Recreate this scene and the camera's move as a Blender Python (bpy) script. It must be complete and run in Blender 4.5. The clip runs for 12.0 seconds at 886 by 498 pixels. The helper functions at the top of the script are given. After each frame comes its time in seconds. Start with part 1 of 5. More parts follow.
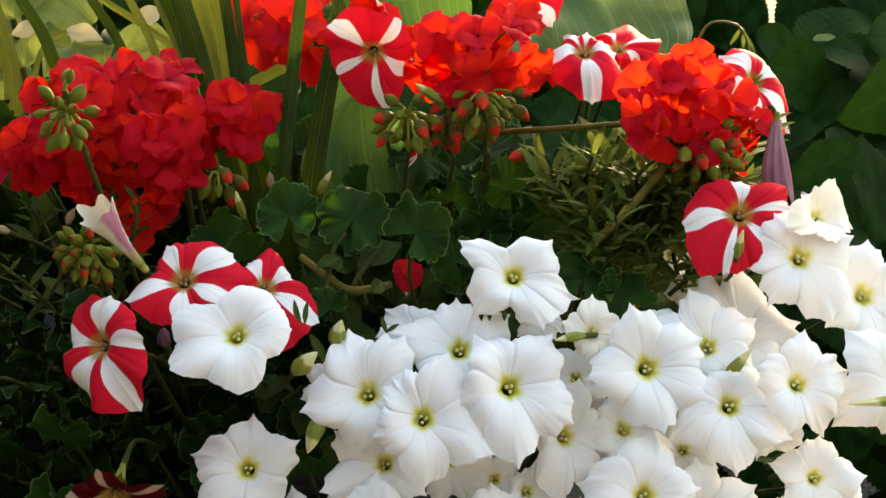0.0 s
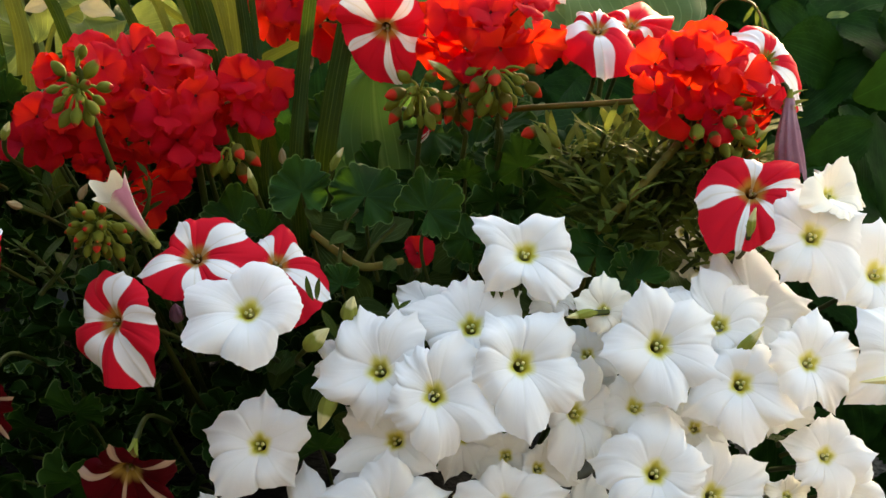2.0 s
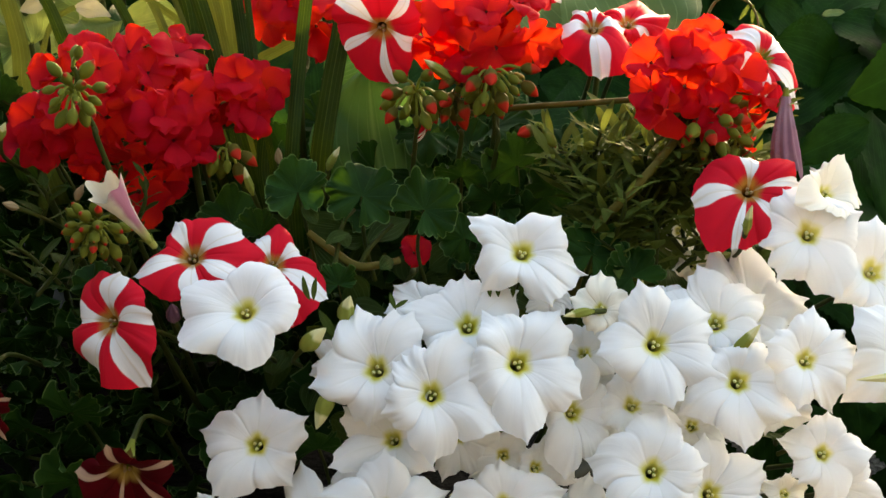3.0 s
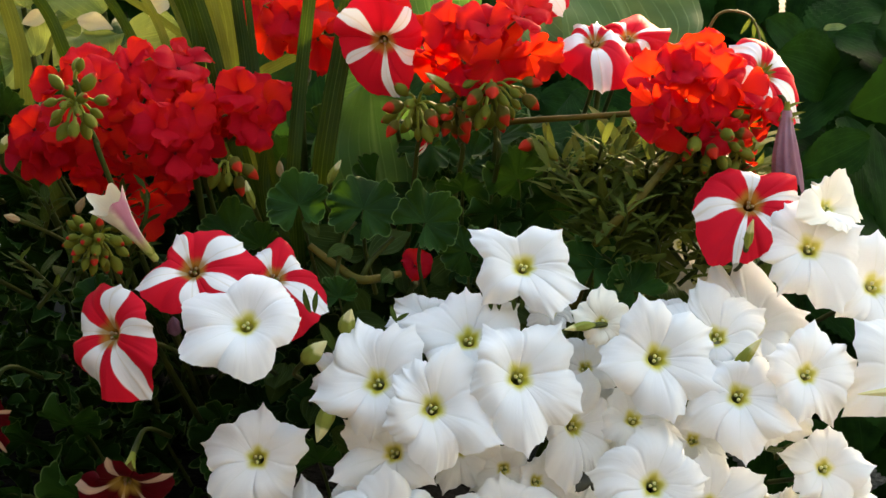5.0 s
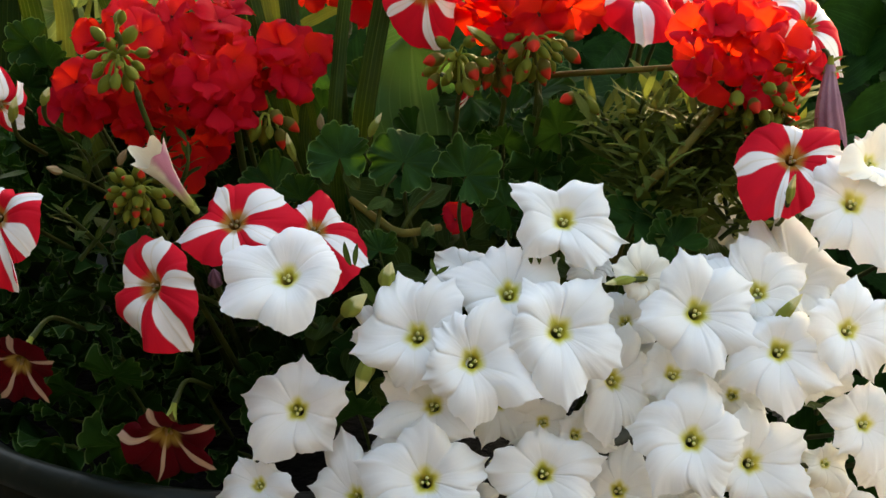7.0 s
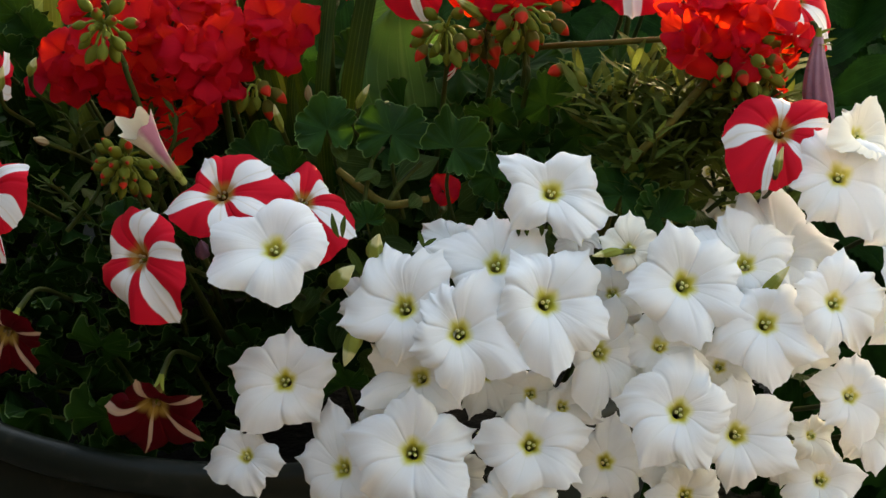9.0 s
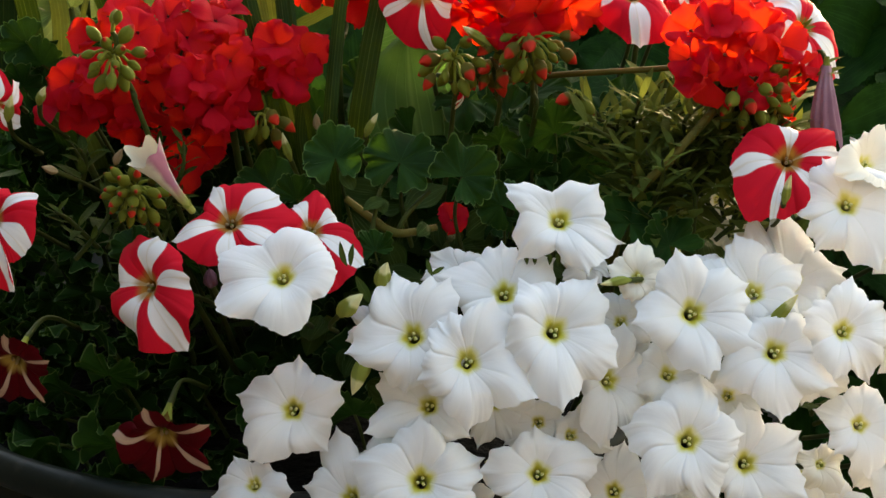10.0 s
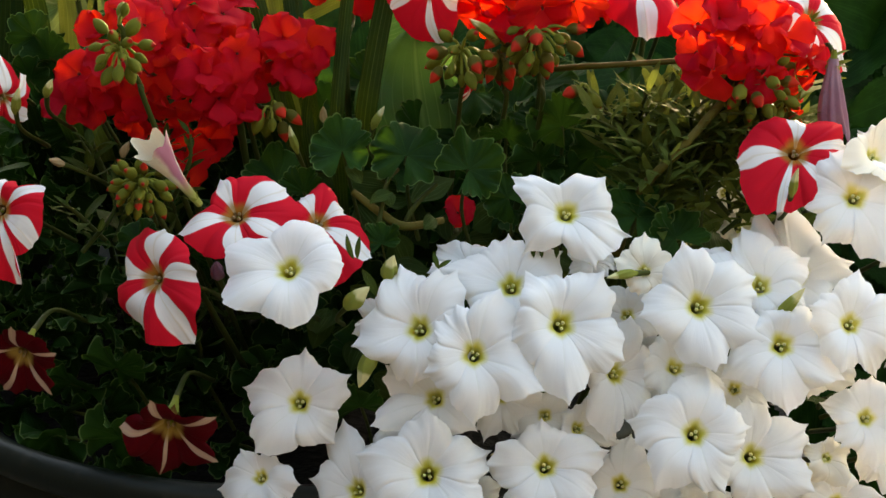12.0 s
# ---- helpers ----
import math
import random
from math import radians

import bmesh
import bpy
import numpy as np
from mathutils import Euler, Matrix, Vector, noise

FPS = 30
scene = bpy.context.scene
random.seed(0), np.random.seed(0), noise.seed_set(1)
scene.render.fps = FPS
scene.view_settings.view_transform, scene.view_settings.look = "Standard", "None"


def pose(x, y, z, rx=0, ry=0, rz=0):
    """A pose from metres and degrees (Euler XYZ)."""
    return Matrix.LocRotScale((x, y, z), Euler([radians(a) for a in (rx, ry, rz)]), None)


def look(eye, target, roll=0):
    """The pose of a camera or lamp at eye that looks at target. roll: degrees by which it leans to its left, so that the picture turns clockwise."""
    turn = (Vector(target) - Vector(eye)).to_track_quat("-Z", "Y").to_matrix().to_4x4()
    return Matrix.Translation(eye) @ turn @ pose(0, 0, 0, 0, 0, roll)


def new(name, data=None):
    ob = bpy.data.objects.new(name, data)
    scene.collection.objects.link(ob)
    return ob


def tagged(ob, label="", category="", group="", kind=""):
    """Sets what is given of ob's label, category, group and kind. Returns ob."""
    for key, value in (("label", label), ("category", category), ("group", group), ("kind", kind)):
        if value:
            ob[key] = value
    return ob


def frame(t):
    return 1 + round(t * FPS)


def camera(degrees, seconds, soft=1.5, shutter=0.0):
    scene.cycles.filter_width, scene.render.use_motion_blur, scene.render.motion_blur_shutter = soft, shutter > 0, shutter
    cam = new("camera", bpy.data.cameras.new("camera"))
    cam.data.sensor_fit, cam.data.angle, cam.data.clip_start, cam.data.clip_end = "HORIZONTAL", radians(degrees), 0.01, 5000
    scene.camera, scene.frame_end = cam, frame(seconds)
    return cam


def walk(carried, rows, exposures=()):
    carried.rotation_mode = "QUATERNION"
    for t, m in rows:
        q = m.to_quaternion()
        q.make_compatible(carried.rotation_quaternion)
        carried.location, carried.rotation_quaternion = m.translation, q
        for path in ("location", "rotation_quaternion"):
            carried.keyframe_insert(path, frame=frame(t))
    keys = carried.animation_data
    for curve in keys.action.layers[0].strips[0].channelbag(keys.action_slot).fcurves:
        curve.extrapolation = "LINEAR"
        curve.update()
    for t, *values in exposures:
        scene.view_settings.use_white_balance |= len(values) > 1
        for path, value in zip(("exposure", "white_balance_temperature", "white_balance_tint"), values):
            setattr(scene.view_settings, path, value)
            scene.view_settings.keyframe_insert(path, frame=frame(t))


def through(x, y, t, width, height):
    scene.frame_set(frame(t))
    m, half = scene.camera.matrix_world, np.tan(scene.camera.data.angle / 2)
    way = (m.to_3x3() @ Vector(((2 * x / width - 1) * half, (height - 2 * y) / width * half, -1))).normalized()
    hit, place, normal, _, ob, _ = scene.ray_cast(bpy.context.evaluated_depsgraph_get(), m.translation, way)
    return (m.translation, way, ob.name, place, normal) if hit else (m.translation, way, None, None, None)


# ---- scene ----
# the camera: a zoomed phone held at arm's height, turning a little in the hand
cam = camera(28.0, 12.0)
EYE = (0.0, 0.0, 1.05)
TURNS = [
    (0.0, 70.000, -0.000, -0.000),
    (0.5, 69.465, -0.036, 0.147),
    (1.0, 69.021, -0.020, 0.145),
    (1.5, 69.203, 0.018, 0.633),
    (2.0, 69.248, -0.026, 0.421),
    (2.5, 69.005, 0.070, 0.095),
    (3.0, 69.227, 0.116, 0.250),
    (3.2, 69.477, 0.180, 0.219),
    (4.8, 69.640, 0.020, 0.435),
    (5.0, 69.655, 0.021, 0.323),
    (5.5, 69.201, 0.166, 0.874),
    (6.0, 69.101, 0.228, 0.999),
    (6.5, 68.368, 0.241, 1.751),
    (7.0, 68.159, 0.251, 1.624),
    (7.2, 67.469, 0.138, 1.576),
    (8.8, 67.120, 0.000, 1.165),
    (9.0, 67.248, 0.003, 1.295),
    (9.5, 67.888, 0.118, 1.476),
    (10.0, 68.167, 0.108, 1.534),
    (10.5, 67.785, 0.254, 1.894),
    (11.0, 67.863, 0.204, 1.847),
    (11.5, 67.942, 0.257, 1.712),
    (12.0, 67.940, 0.136, 1.755),
]
walk(cam, [(t, pose(*EYE, rx, ry, rz)) for t, rx, ry, rz in TURNS], [(0, 3.24, 8300, 12), (0.9, 3.13, 8300, 12), (3, 3.10, 8300, 12), (5, 3.16, 8300, 12), (5.5, 3.16, 8300, 12), (7, 3.05, 8300, 12), (9, 2.85, 8300, 12), (9.5, 2.90, 8300, 12), (10.5, 2.98, 8300, 12), (12, 3.00, 8300, 12)])

# ---- light: a low sun behind the flowers, the open sky on their faces ----
SUN_TO = Vector((0.35, 0.92, 0.19)).normalized()
world = bpy.data.worlds.new("sky")
scene.world = world
world.use_nodes = True
wn = world.node_tree
sky = wn.nodes.new("ShaderNodeTexSky")
sky.sky_type, sky.sun_disc = "NISHITA", False
sky.sun_elevation = math.asin(SUN_TO.z)
sky.sun_rotation = math.atan2(SUN_TO.x, SUN_TO.y)
sky.air_density, sky.dust_density = 1.0, 2.5
wn.nodes["Background"].inputs["Strength"].default_value = 0.15
wn.links.new(sky.outputs["Color"], wn.nodes["Background"].inputs["Color"])
sun = new("sun", bpy.data.lights.new("sun", "SUN"))
sun.data.energy, sun.data.angle, sun.data.color = 1.65, radians(0.8), (1.0, 0.84, 0.62)
sun.matrix_world = look(SUN_TO * 20, (0, 0, 0))


# ---- materials ----
class Nodes:
    """A small node builder for one material."""

    def __init__(self, name):
        self.mat = bpy.data.materials.new(name)
        self.mat.use_nodes = True
        self.nt = self.mat.node_tree
        self.nt.nodes.clear()

    def add(self, kind, **inputs):
        n = self.nt.nodes.new("ShaderNode" + kind)
        for k, v in inputs.items():
            self.put(n.inputs[int(k[1:])] if k[0] == "i" and k[1:].isdigit() else n.inputs[k.replace("_", " ")], v)
        return n

    def put(self, socket, v):
        if isinstance(v, bpy.types.NodeSocket):
            self.nt.links.new(v, socket)
        elif isinstance(v, (tuple, list)) and socket.type == "RGBA" and len(v) == 3:
            socket.default_value = (*v, 1)
        else:
            socket.default_value = v

    def math(self, op, a, b=0.0, c=0.0):
        n = self.nt.nodes.new("ShaderNodeMath")
        n.operation = op
        for s, v in zip(n.inputs, (a, b, c)):
            self.put(s, v)
        return n.outputs[0]

    def step(self, x, lo, hi):
        """Smooth 0 to 1 as x goes from lo to hi."""
        n = self.nt.nodes.new("ShaderNodeMapRange")
        n.interpolation_type = "SMOOTHSTEP"
        for k, v in ((0, x), (1, lo), (2, hi), (3, 0.0), (4, 1.0)):
            self.put(n.inputs[k], v)
        return n.outputs[0]

    def mix(self, f, a, b):
        n = self.nt.nodes.new("ShaderNodeMix")
        n.data_type = "RGBA"
        self.put(n.inputs[0], f), self.put(n.inputs[6], a), self.put(n.inputs[7], b)
        return n.outputs[2]

    def noise(self, scale, detail=3.0, vector=None, rough=0.5):
        n = self.add("TexNoise", Scale=scale, Detail=detail, Roughness=rough)
        n.inputs["Vector"].default_value = (0, 0, 0)
        self.nt.links.new(vector or self.add("TexCoord").outputs["Object"], n.inputs["Vector"])
        return n.outputs["Fac"]

    def uv(self):
        sep = self.add("SeparateXYZ", Vector=self.add("TexCoord").outputs["UV"])
        return sep.outputs[0], sep.outputs[1]

    def rand(self):
        return self.add("ObjectInfo").outputs["Random"]

    def bump(self, height, strength=0.3, dist=0.001):
        return self.add("Bump", Height=height, Strength=strength, Distance=dist).outputs["Normal"]

    def thin(self, color, through, share, rough=0.5, spec=0.3, normal=None, sheen=0.0):
        """A leaf or petal: gloss and colour on the face, light let through from behind."""
        p = self.add("BsdfPrincipled", Base_Color=color, Roughness=rough)
        p.inputs["Specular IOR Level"].default_value = spec
        p.inputs["Sheen Weight"].default_value = sheen
        t = self.add("BsdfTranslucent", Color=through)
        if normal:
            self.put(p.inputs["Normal"], normal), self.put(t.inputs["Normal"], normal)
        m = self.add("MixShader", i0=share, i1=p.outputs[0], i2=t.outputs[0])
        out = self.add("OutputMaterial", Surface=m.outputs[0])
        return self.mat

    def solid(self, color, rough=0.5, spec=0.5, normal=None, metal=0.0):
        p = self.add("BsdfPrincipled", Base_Color=color, Roughness=rough, Metallic=metal)
        p.inputs["Specular IOR Level"].default_value = spec
        if normal:
            self.put(p.inputs["Normal"], normal)
        self.add("OutputMaterial", Surface=p.outputs[0])
        return self.mat


def petal_veins(n, u, v):
    """Fine ribs that run out along the petals, and a soft crumple."""
    co = n.add("CombineXYZ", X=n.math("MULTIPLY", u, 90.0), Y=n.math("MULTIPLY", v, 2.5), Z=n.math("MULTIPLY", n.rand(), 40.0))
    return n.math("ADD", n.noise(1.0, 2.0, co.outputs[0]), n.math("MULTIPLY", n.noise(90.0, 2.0), 0.35))


def mat_white_petunia(name, cream=0.0):
    n = Nodes(name)
    u, v = n.uv()
    lobe = n.math("ABSOLUTE", n.math("SUBTRACT", n.math("FRACT", n.math("MULTIPLY", u, 5.0)), 0.5))
    vn = petal_veins(n, u, v)
    soft = n.math("ADD", v, n.math("MULTIPLY", n.math("SUBTRACT", n.noise(60.0), 0.5), 0.12))
    # the yellow of the throat runs out along the middle of each lobe
    reach = n.math("ADD", soft, n.math("MULTIPLY", lobe, 0.09))
    col = n.mix(n.step(reach, 0.28, 0.14), (0.90 - 0.03 * cream, 0.90 - 0.08 * cream, 0.885 - 0.19 * cream), (0.74, 0.69, 0.17))
    col = n.mix(n.step(reach, 0.20, 0.12), col, (0.62, 0.56, 0.03))
    col = n.mix(n.step(v, 0.085, 0.03), col, (0.26, 0.27, 0.035))
    rib = n.math("MULTIPLY", n.step(lobe, 0.022, 0.0), n.step(v, 0.95, 0.3))
    col = n.mix(n.math("MULTIPLY", rib, 0.22), col, (0.62, 0.66, 0.46))
    col = n.mix(n.math("MULTIPLY", n.step(vn, 0.6, 1.0), 0.06), col, (0.62, 0.64, 0.62))
    return n.thin(col, n.mix(0.5, col, (0.84, 0.84, 0.78)), 0.18, 0.75, 0.06, n.bump(vn, 0.16, 0.001))


def mat_striped_petunia(name, red, white, half, throat=(0.36, 0.20, 0.03)):
    n = Nodes(name)
    u, v = n.uv()
    turn = n.math("ADD", n.math("MULTIPLY", u, 5.0), n.math("MULTIPLY", n.math("SUBTRACT", v, 0.5), n.math("SUBTRACT", n.math("MULTIPLY", n.rand(), 0.2), 0.1)))
    turn = n.math("ADD", turn, n.math("MULTIPLY", n.math("SUBTRACT", n.noise(45.0, 3.0), 0.5), 0.10))
    lobe = n.math("ABSOLUTE", n.math("SUBTRACT", n.math("FRACT", n.math("ADD", turn, 10.0)), 0.5))
    vn = petal_veins(n, u, v)
    vary = n.math("MULTIPLY", n.math("SUBTRACT", n.noise(38.0, 1.0), 0.5), 0.20)
    belly = n.math("MULTIPLY", n.math("SINE", n.math("MULTIPLY", n.math("POWER", v, 1.25), 3.1)), 0.62)
    width = n.math("ADD", n.math("MULTIPLY", half, n.math("ADD", belly, 0.52)), vary)
    band = n.step(n.math("SUBTRACT", lobe, width), 0.012, -0.012)
    tint = n.mix(n.noise(30.0, 2.0), red, tuple(0.72 * c for c in red))
    col = n.mix(band, tint, white)
    col = n.mix(n.math("MULTIPLY", n.step(lobe, 0.03, 0.0), 0.35), col, (0.62, 0.50, 0.30))
    soft = n.math("ADD", v, n.math("MULTIPLY", lobe, 0.18))
    col = n.mix(n.math("MULTIPLY", n.step(soft, 0.37, 0.20), 0.85), col, throat)
    col = n.mix(n.step(v, 0.11, 0.04), col, (0.14, 0.065, 0.012))
    return n.thin(col, col, 0.09, 0.7, 0.08, n.bump(vn, 0.2, 0.001))


def mat_geranium_petal(name):
    n = Nodes(name)
    u, v = n.uv()
    rib = n.noise(1.0, 3.0, n.add("CombineXYZ", X=n.math("MULTIPLY", u, 16.0), Y=n.math("MULTIPLY", v, 2.0), Z=n.math("MULTIPLY", n.rand(), 30.0)).outputs[0])
    col = n.mix(rib, (0.32, 0.002, 0.012), (0.54, 0.005, 0.028))
    col = n.mix(n.math("MULTIPLY", n.step(v, 0.34, 0.05), 0.8), col, (0.20, 0.0, 0.015))
    col = n.mix(n.math("MULTIPLY", n.rand(), 0.5), col, (0.70, 0.012, 0.022))
    h = n.math("ADD", rib, n.math("MULTIPLY", n.noise(260.0, 2.0), 0.5))
    return n.thin(col, (0.86, 0.038, 0.011), 0.38, 0.7, 0.08, n.bump(h, 0.15, 0.0008))


def mat_leaf(name, dark, light, through, share=0.25, rough=0.5, ribs=8.0, edge=None, vein=(0.16, 0.26, 0.08), long=False, gloss=0.06):
    """ribs: the number of veins over the leaf's width or round its fan."""
    n = Nodes(name)
    u, v = n.uv()
    blot = n.noise(38.0, 4.0)
    col = n.mix(n.step(blot, 0.3, 0.7), dark, light)
    col = n.mix(n.math("MULTIPLY", n.rand(), 0.45), col, tuple(0.55 * a for a in dark))
    wave = n.math("ABSOLUTE", n.math("SUBTRACT", n.math("FRACT", n.math("MULTIPLY", u, ribs)), 0.5))
    line = n.step(wave, 0.10 if not long else 0.2, 0.0)
    fade = n.step(v, 0.95, 0.25) if not long else 0.45
    col = n.mix(n.math("MULTIPLY", n.math("MULTIPLY", line, fade), 0.45), col, vein)
    mid = n.step(n.math("ABSOLUTE", n.math("SUBTRACT", u, 0.5)), 0.03, 0.0)
    if ribs != 9.0:
        col = n.mix(n.math("MULTIPLY", mid, 0.4), col, vein)
    if edge:
        rim = n.step(n.math("ADD", v, n.math("MULTIPLY", n.math("SUBTRACT", blot, 0.5), 0.03)), 0.955, 0.985)
        col = n.mix(n.math("MULTIPLY", rim, 0.55), col, edge)
    h = n.math("ADD", n.math("MULTIPLY", line, -0.7), n.math("MULTIPLY", n.noise(220.0, 3.0), 0.8))
    return n.thin(col, through, share, rough, gloss, n.bump(h, 0.3, 0.001))


def mat_stalk(name, a, b, rough=0.55):
    n = Nodes(name)
    col = n.mix(n.step(n.noise(30.0, 4.0), 0.35, 0.65), a, b)
    col = n.mix(n.math("MULTIPLY", n.step(n.noise(240.0, 2.0), 0.55, 0.7), 0.3), col, tuple(0.5 * c for c in a))
    return n.solid(col, rough, 0.12, n.bump(n.noise(300.0, 3.0), 0.25, 0.0008))


def mat_bud(name, green, tip, at=0.90):
    """A bud whose petals show at the end."""
    n = Nodes(name)
    u, v = n.uv()
    edge = n.math("ADD", n.math("ADD", v, n.math("MULTIPLY", n.math("SUBTRACT", n.noise(160.0, 2.0), 0.5), 0.25)), n.math("MULTIPLY", n.rand(), 0.16))
    col = n.mix(n.step(edge, at, at + 0.14), n.mix(n.noise(90.0, 3.0), green, tuple(0.6 * c for c in green)), tip)
    return n.thin(col, col, 0.15, 0.6, 0.1, n.bump(n.noise(400.0, 2.0), 0.3, 0.0006))


M_WHITE = mat_white_petunia("white_petal")
M_CREAM = mat_white_petunia("cream_petal", 1.0)
M_STRIPE = mat_striped_petunia("red_white_petal", (0.74, 0.012, 0.030), (0.82, 0.80, 0.78), 0.225)
M_NARROW = mat_striped_petunia("red_petal_white_stripe", (0.74, 0.012, 0.030), (0.82, 0.80, 0.78), 0.145)
M_STAR = mat_striped_petunia("dark_star_petal", (0.09, 0.001, 0.004), (0.52, 0.35, 0.27), 0.07, (0.38, 0.26, 0.06))
def mat_flush(name):
    """Cream petal with a mauve flush along one side."""
    n = Nodes(name)
    u, v = n.uv()
    side = n.math("ADD", n.math("ABSOLUTE", n.math("SUBTRACT", u, 0.45)), n.math("MULTIPLY", n.math("SUBTRACT", n.noise(80.0, 3.0), 0.5), 0.12))
    col = n.mix(n.step(side, 0.15, 0.06), (0.72, 0.66, 0.50), (0.42, 0.16, 0.22))
    col = n.mix(n.step(v, 0.45, 0.1), col, (0.36, 0.38, 0.10))
    return n.thin(col, col, 0.2, 0.7, 0.08, n.bump(petal_veins(n, u, v), 0.25, 0.001))


M_FLUSH = mat_flush("flushed_petal")
M_MAUVE = mat_stalk("mauve_wilted_petal", (0.25, 0.12, 0.17), (0.35, 0.21, 0.27))
M_WITHER = mat_stalk("withered_petal", (0.07, 0.025, 0.045), (0.16, 0.08, 0.10))
M_RED = mat_geranium_petal("geranium_petal")
M_GLEAF = mat_leaf("geranium_leaf", (0.006, 0.023, 0.004), (0.019, 0.062, 0.010), (0.05, 0.14, 0.014), 0.15, 0.55, 9.0, (0.17, 0.27, 0.09), (0.024, 0.075, 0.016))
M_PLEAF = mat_leaf("petunia_leaf", (0.018, 0.040, 0.008), (0.046, 0.080, 0.016), (0.18, 0.25, 0.04), 0.22, 0.55, 6.0)
# the petunia leaf again, its colour brightened to look sunlit
M_SUNLEAF = mat_leaf("sunlit_petunia_leaf", (0.055, 0.085, 0.015), (0.130, 0.165, 0.038), (0.24, 0.29, 0.05), 0.28, 0.6, 6.0, None, (0.16, 0.26, 0.08), False, 0.03)
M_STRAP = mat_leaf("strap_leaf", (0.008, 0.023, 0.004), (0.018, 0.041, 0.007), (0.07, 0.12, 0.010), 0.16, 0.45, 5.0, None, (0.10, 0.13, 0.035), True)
# shaded copy of the strap leaf: the shade is in its colour
M_SHADESTRAP = mat_leaf("shaded_strap_leaf", (0.004, 0.014, 0.003), (0.010, 0.028, 0.005), (0.02, 0.04, 0.005), 0.06, 0.5, 5.0, None, (0.03, 0.05, 0.012), True)
# sunlit copy of the strap leaf: the sunlight is in its colour
M_LITSTRAP = mat_leaf("sunlit_strap_leaf", (0.050, 0.066, 0.012), (0.090, 0.108, 0.024), (0.20, 0.23, 0.03), 0.26, 0.45, 5.0, None, (0.17, 0.20, 0.06), True)
M_HOSTA = mat_leaf("broad_leaf", (0.030, 0.095, 0.018), (0.052, 0.135, 0.032), (0.16, 0.34, 0.06), 0.34, 0.5, 12.0, None, (0.20, 0.33, 0.11))
M_PALELEAF = mat_leaf("pale_broad_leaf", (0.070, 0.125, 0.040), (0.105, 0.165, 0.060), (0.26, 0.38, 0.15), 0.30, 0.5, 12.0, None, (0.24, 0.33, 0.14))
M_VARIEG = mat_leaf("variegated_leaf", (0.045, 0.075, 0.014), (0.17, 0.20, 0.060), (0.28, 0.36, 0.09), 0.36, 0.5, 10.0, (0.75, 0.72, 0.50), (0.25, 0.34, 0.08))
M_CREAMLEAF = mat_leaf("cream_leaf", (0.42, 0.36, 0.22), (0.60, 0.52, 0.34), (0.60, 0.55, 0.34), 0.40, 0.5, 10.0, None, (0.45, 0.42, 0.22))
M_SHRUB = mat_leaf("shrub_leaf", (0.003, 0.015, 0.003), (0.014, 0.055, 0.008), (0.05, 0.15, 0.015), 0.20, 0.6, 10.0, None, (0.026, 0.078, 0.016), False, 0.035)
M_STALK = mat_stalk("green_stalk", (0.026, 0.042, 0.008), (0.052, 0.064, 0.013))
M_BROWNSTALK = mat_stalk("olive_stalk", (0.10, 0.095, 0.028), (0.15, 0.125, 0.040))
M_TWIG = mat_stalk("woody_green_stem", (0.065, 0.060, 0.009), (0.12, 0.095, 0.017))
M_GREEN = mat_stalk("calyx_green", (0.15, 0.19, 0.025), (0.25, 0.28, 0.045))
M_STAMEN = mat_stalk("pollen", (0.62, 0.58, 0.22), (0.78, 0.74, 0.40))
M_EYE = mat_stalk("dark_stamen", (0.10, 0.006, 0.010), (0.22, 0.03, 0.02))
M_DRY = mat_stalk("dry_flower", (0.30, 0.20, 0.10), (0.45, 0.36, 0.22), 0.8)
M_GBUD = mat_bud("geranium_bud", (0.18, 0.20, 0.024), (0.45, 0.015, 0.014))
M_RBUD = mat_bud("opening_geranium_bud", (0.13, 0.12, 0.02), (0.55, 0.03, 0.014), 0.55)
M_PBUD = mat_bud("petunia_bud", (0.32, 0.36, 0.07), (0.74, 0.70, 0.36), 0.66)


def mat_pot():
    n = Nodes("glazed_pot")
    col = n.mix(n.step(n.noise(7.0, 5.0), 0.3, 0.7), (0.008, 0.012, 0.009), (0.015, 0.020, 0.015))
    col = n.mix(n.math("MULTIPLY", n.step(n.noise(70.0, 4.0), 0.55, 0.75), 0.4), col, (0.045, 0.045, 0.036))
    return n.solid(col, 0.42, 0.22, n.bump(n.noise(160.0, 4.0), 0.2, 0.001))


def mat_soil():
    n = Nodes("soil")
    col = n.mix(n.step(n.noise(60.0, 6.0), 0.3, 0.7), (0.002, 0.0018, 0.0013), (0.007, 0.0055, 0.004))
    return n.solid(col, 0.95, 0.2, n.bump(n.noise(140.0, 6.0), 0.9, 0.01))


def mat_gravel():
    n = Nodes("gravel")
    big, fine = n.noise(14.0, 5.0), n.noise(130.0, 4.0)
    col = n.mix(n.step(fine, 0.32, 0.68), (0.10, 0.085, 0.065), (0.24, 0.21, 0.165))
    col = n.mix(n.math("MULTIPLY", n.step(big, 0.5, 0.75), 0.6), col, (0.06, 0.05, 0.038))
    return n.solid(col, 0.9, 0.3, n.bump(n.math("ADD", fine, big), 0.8, 0.012))


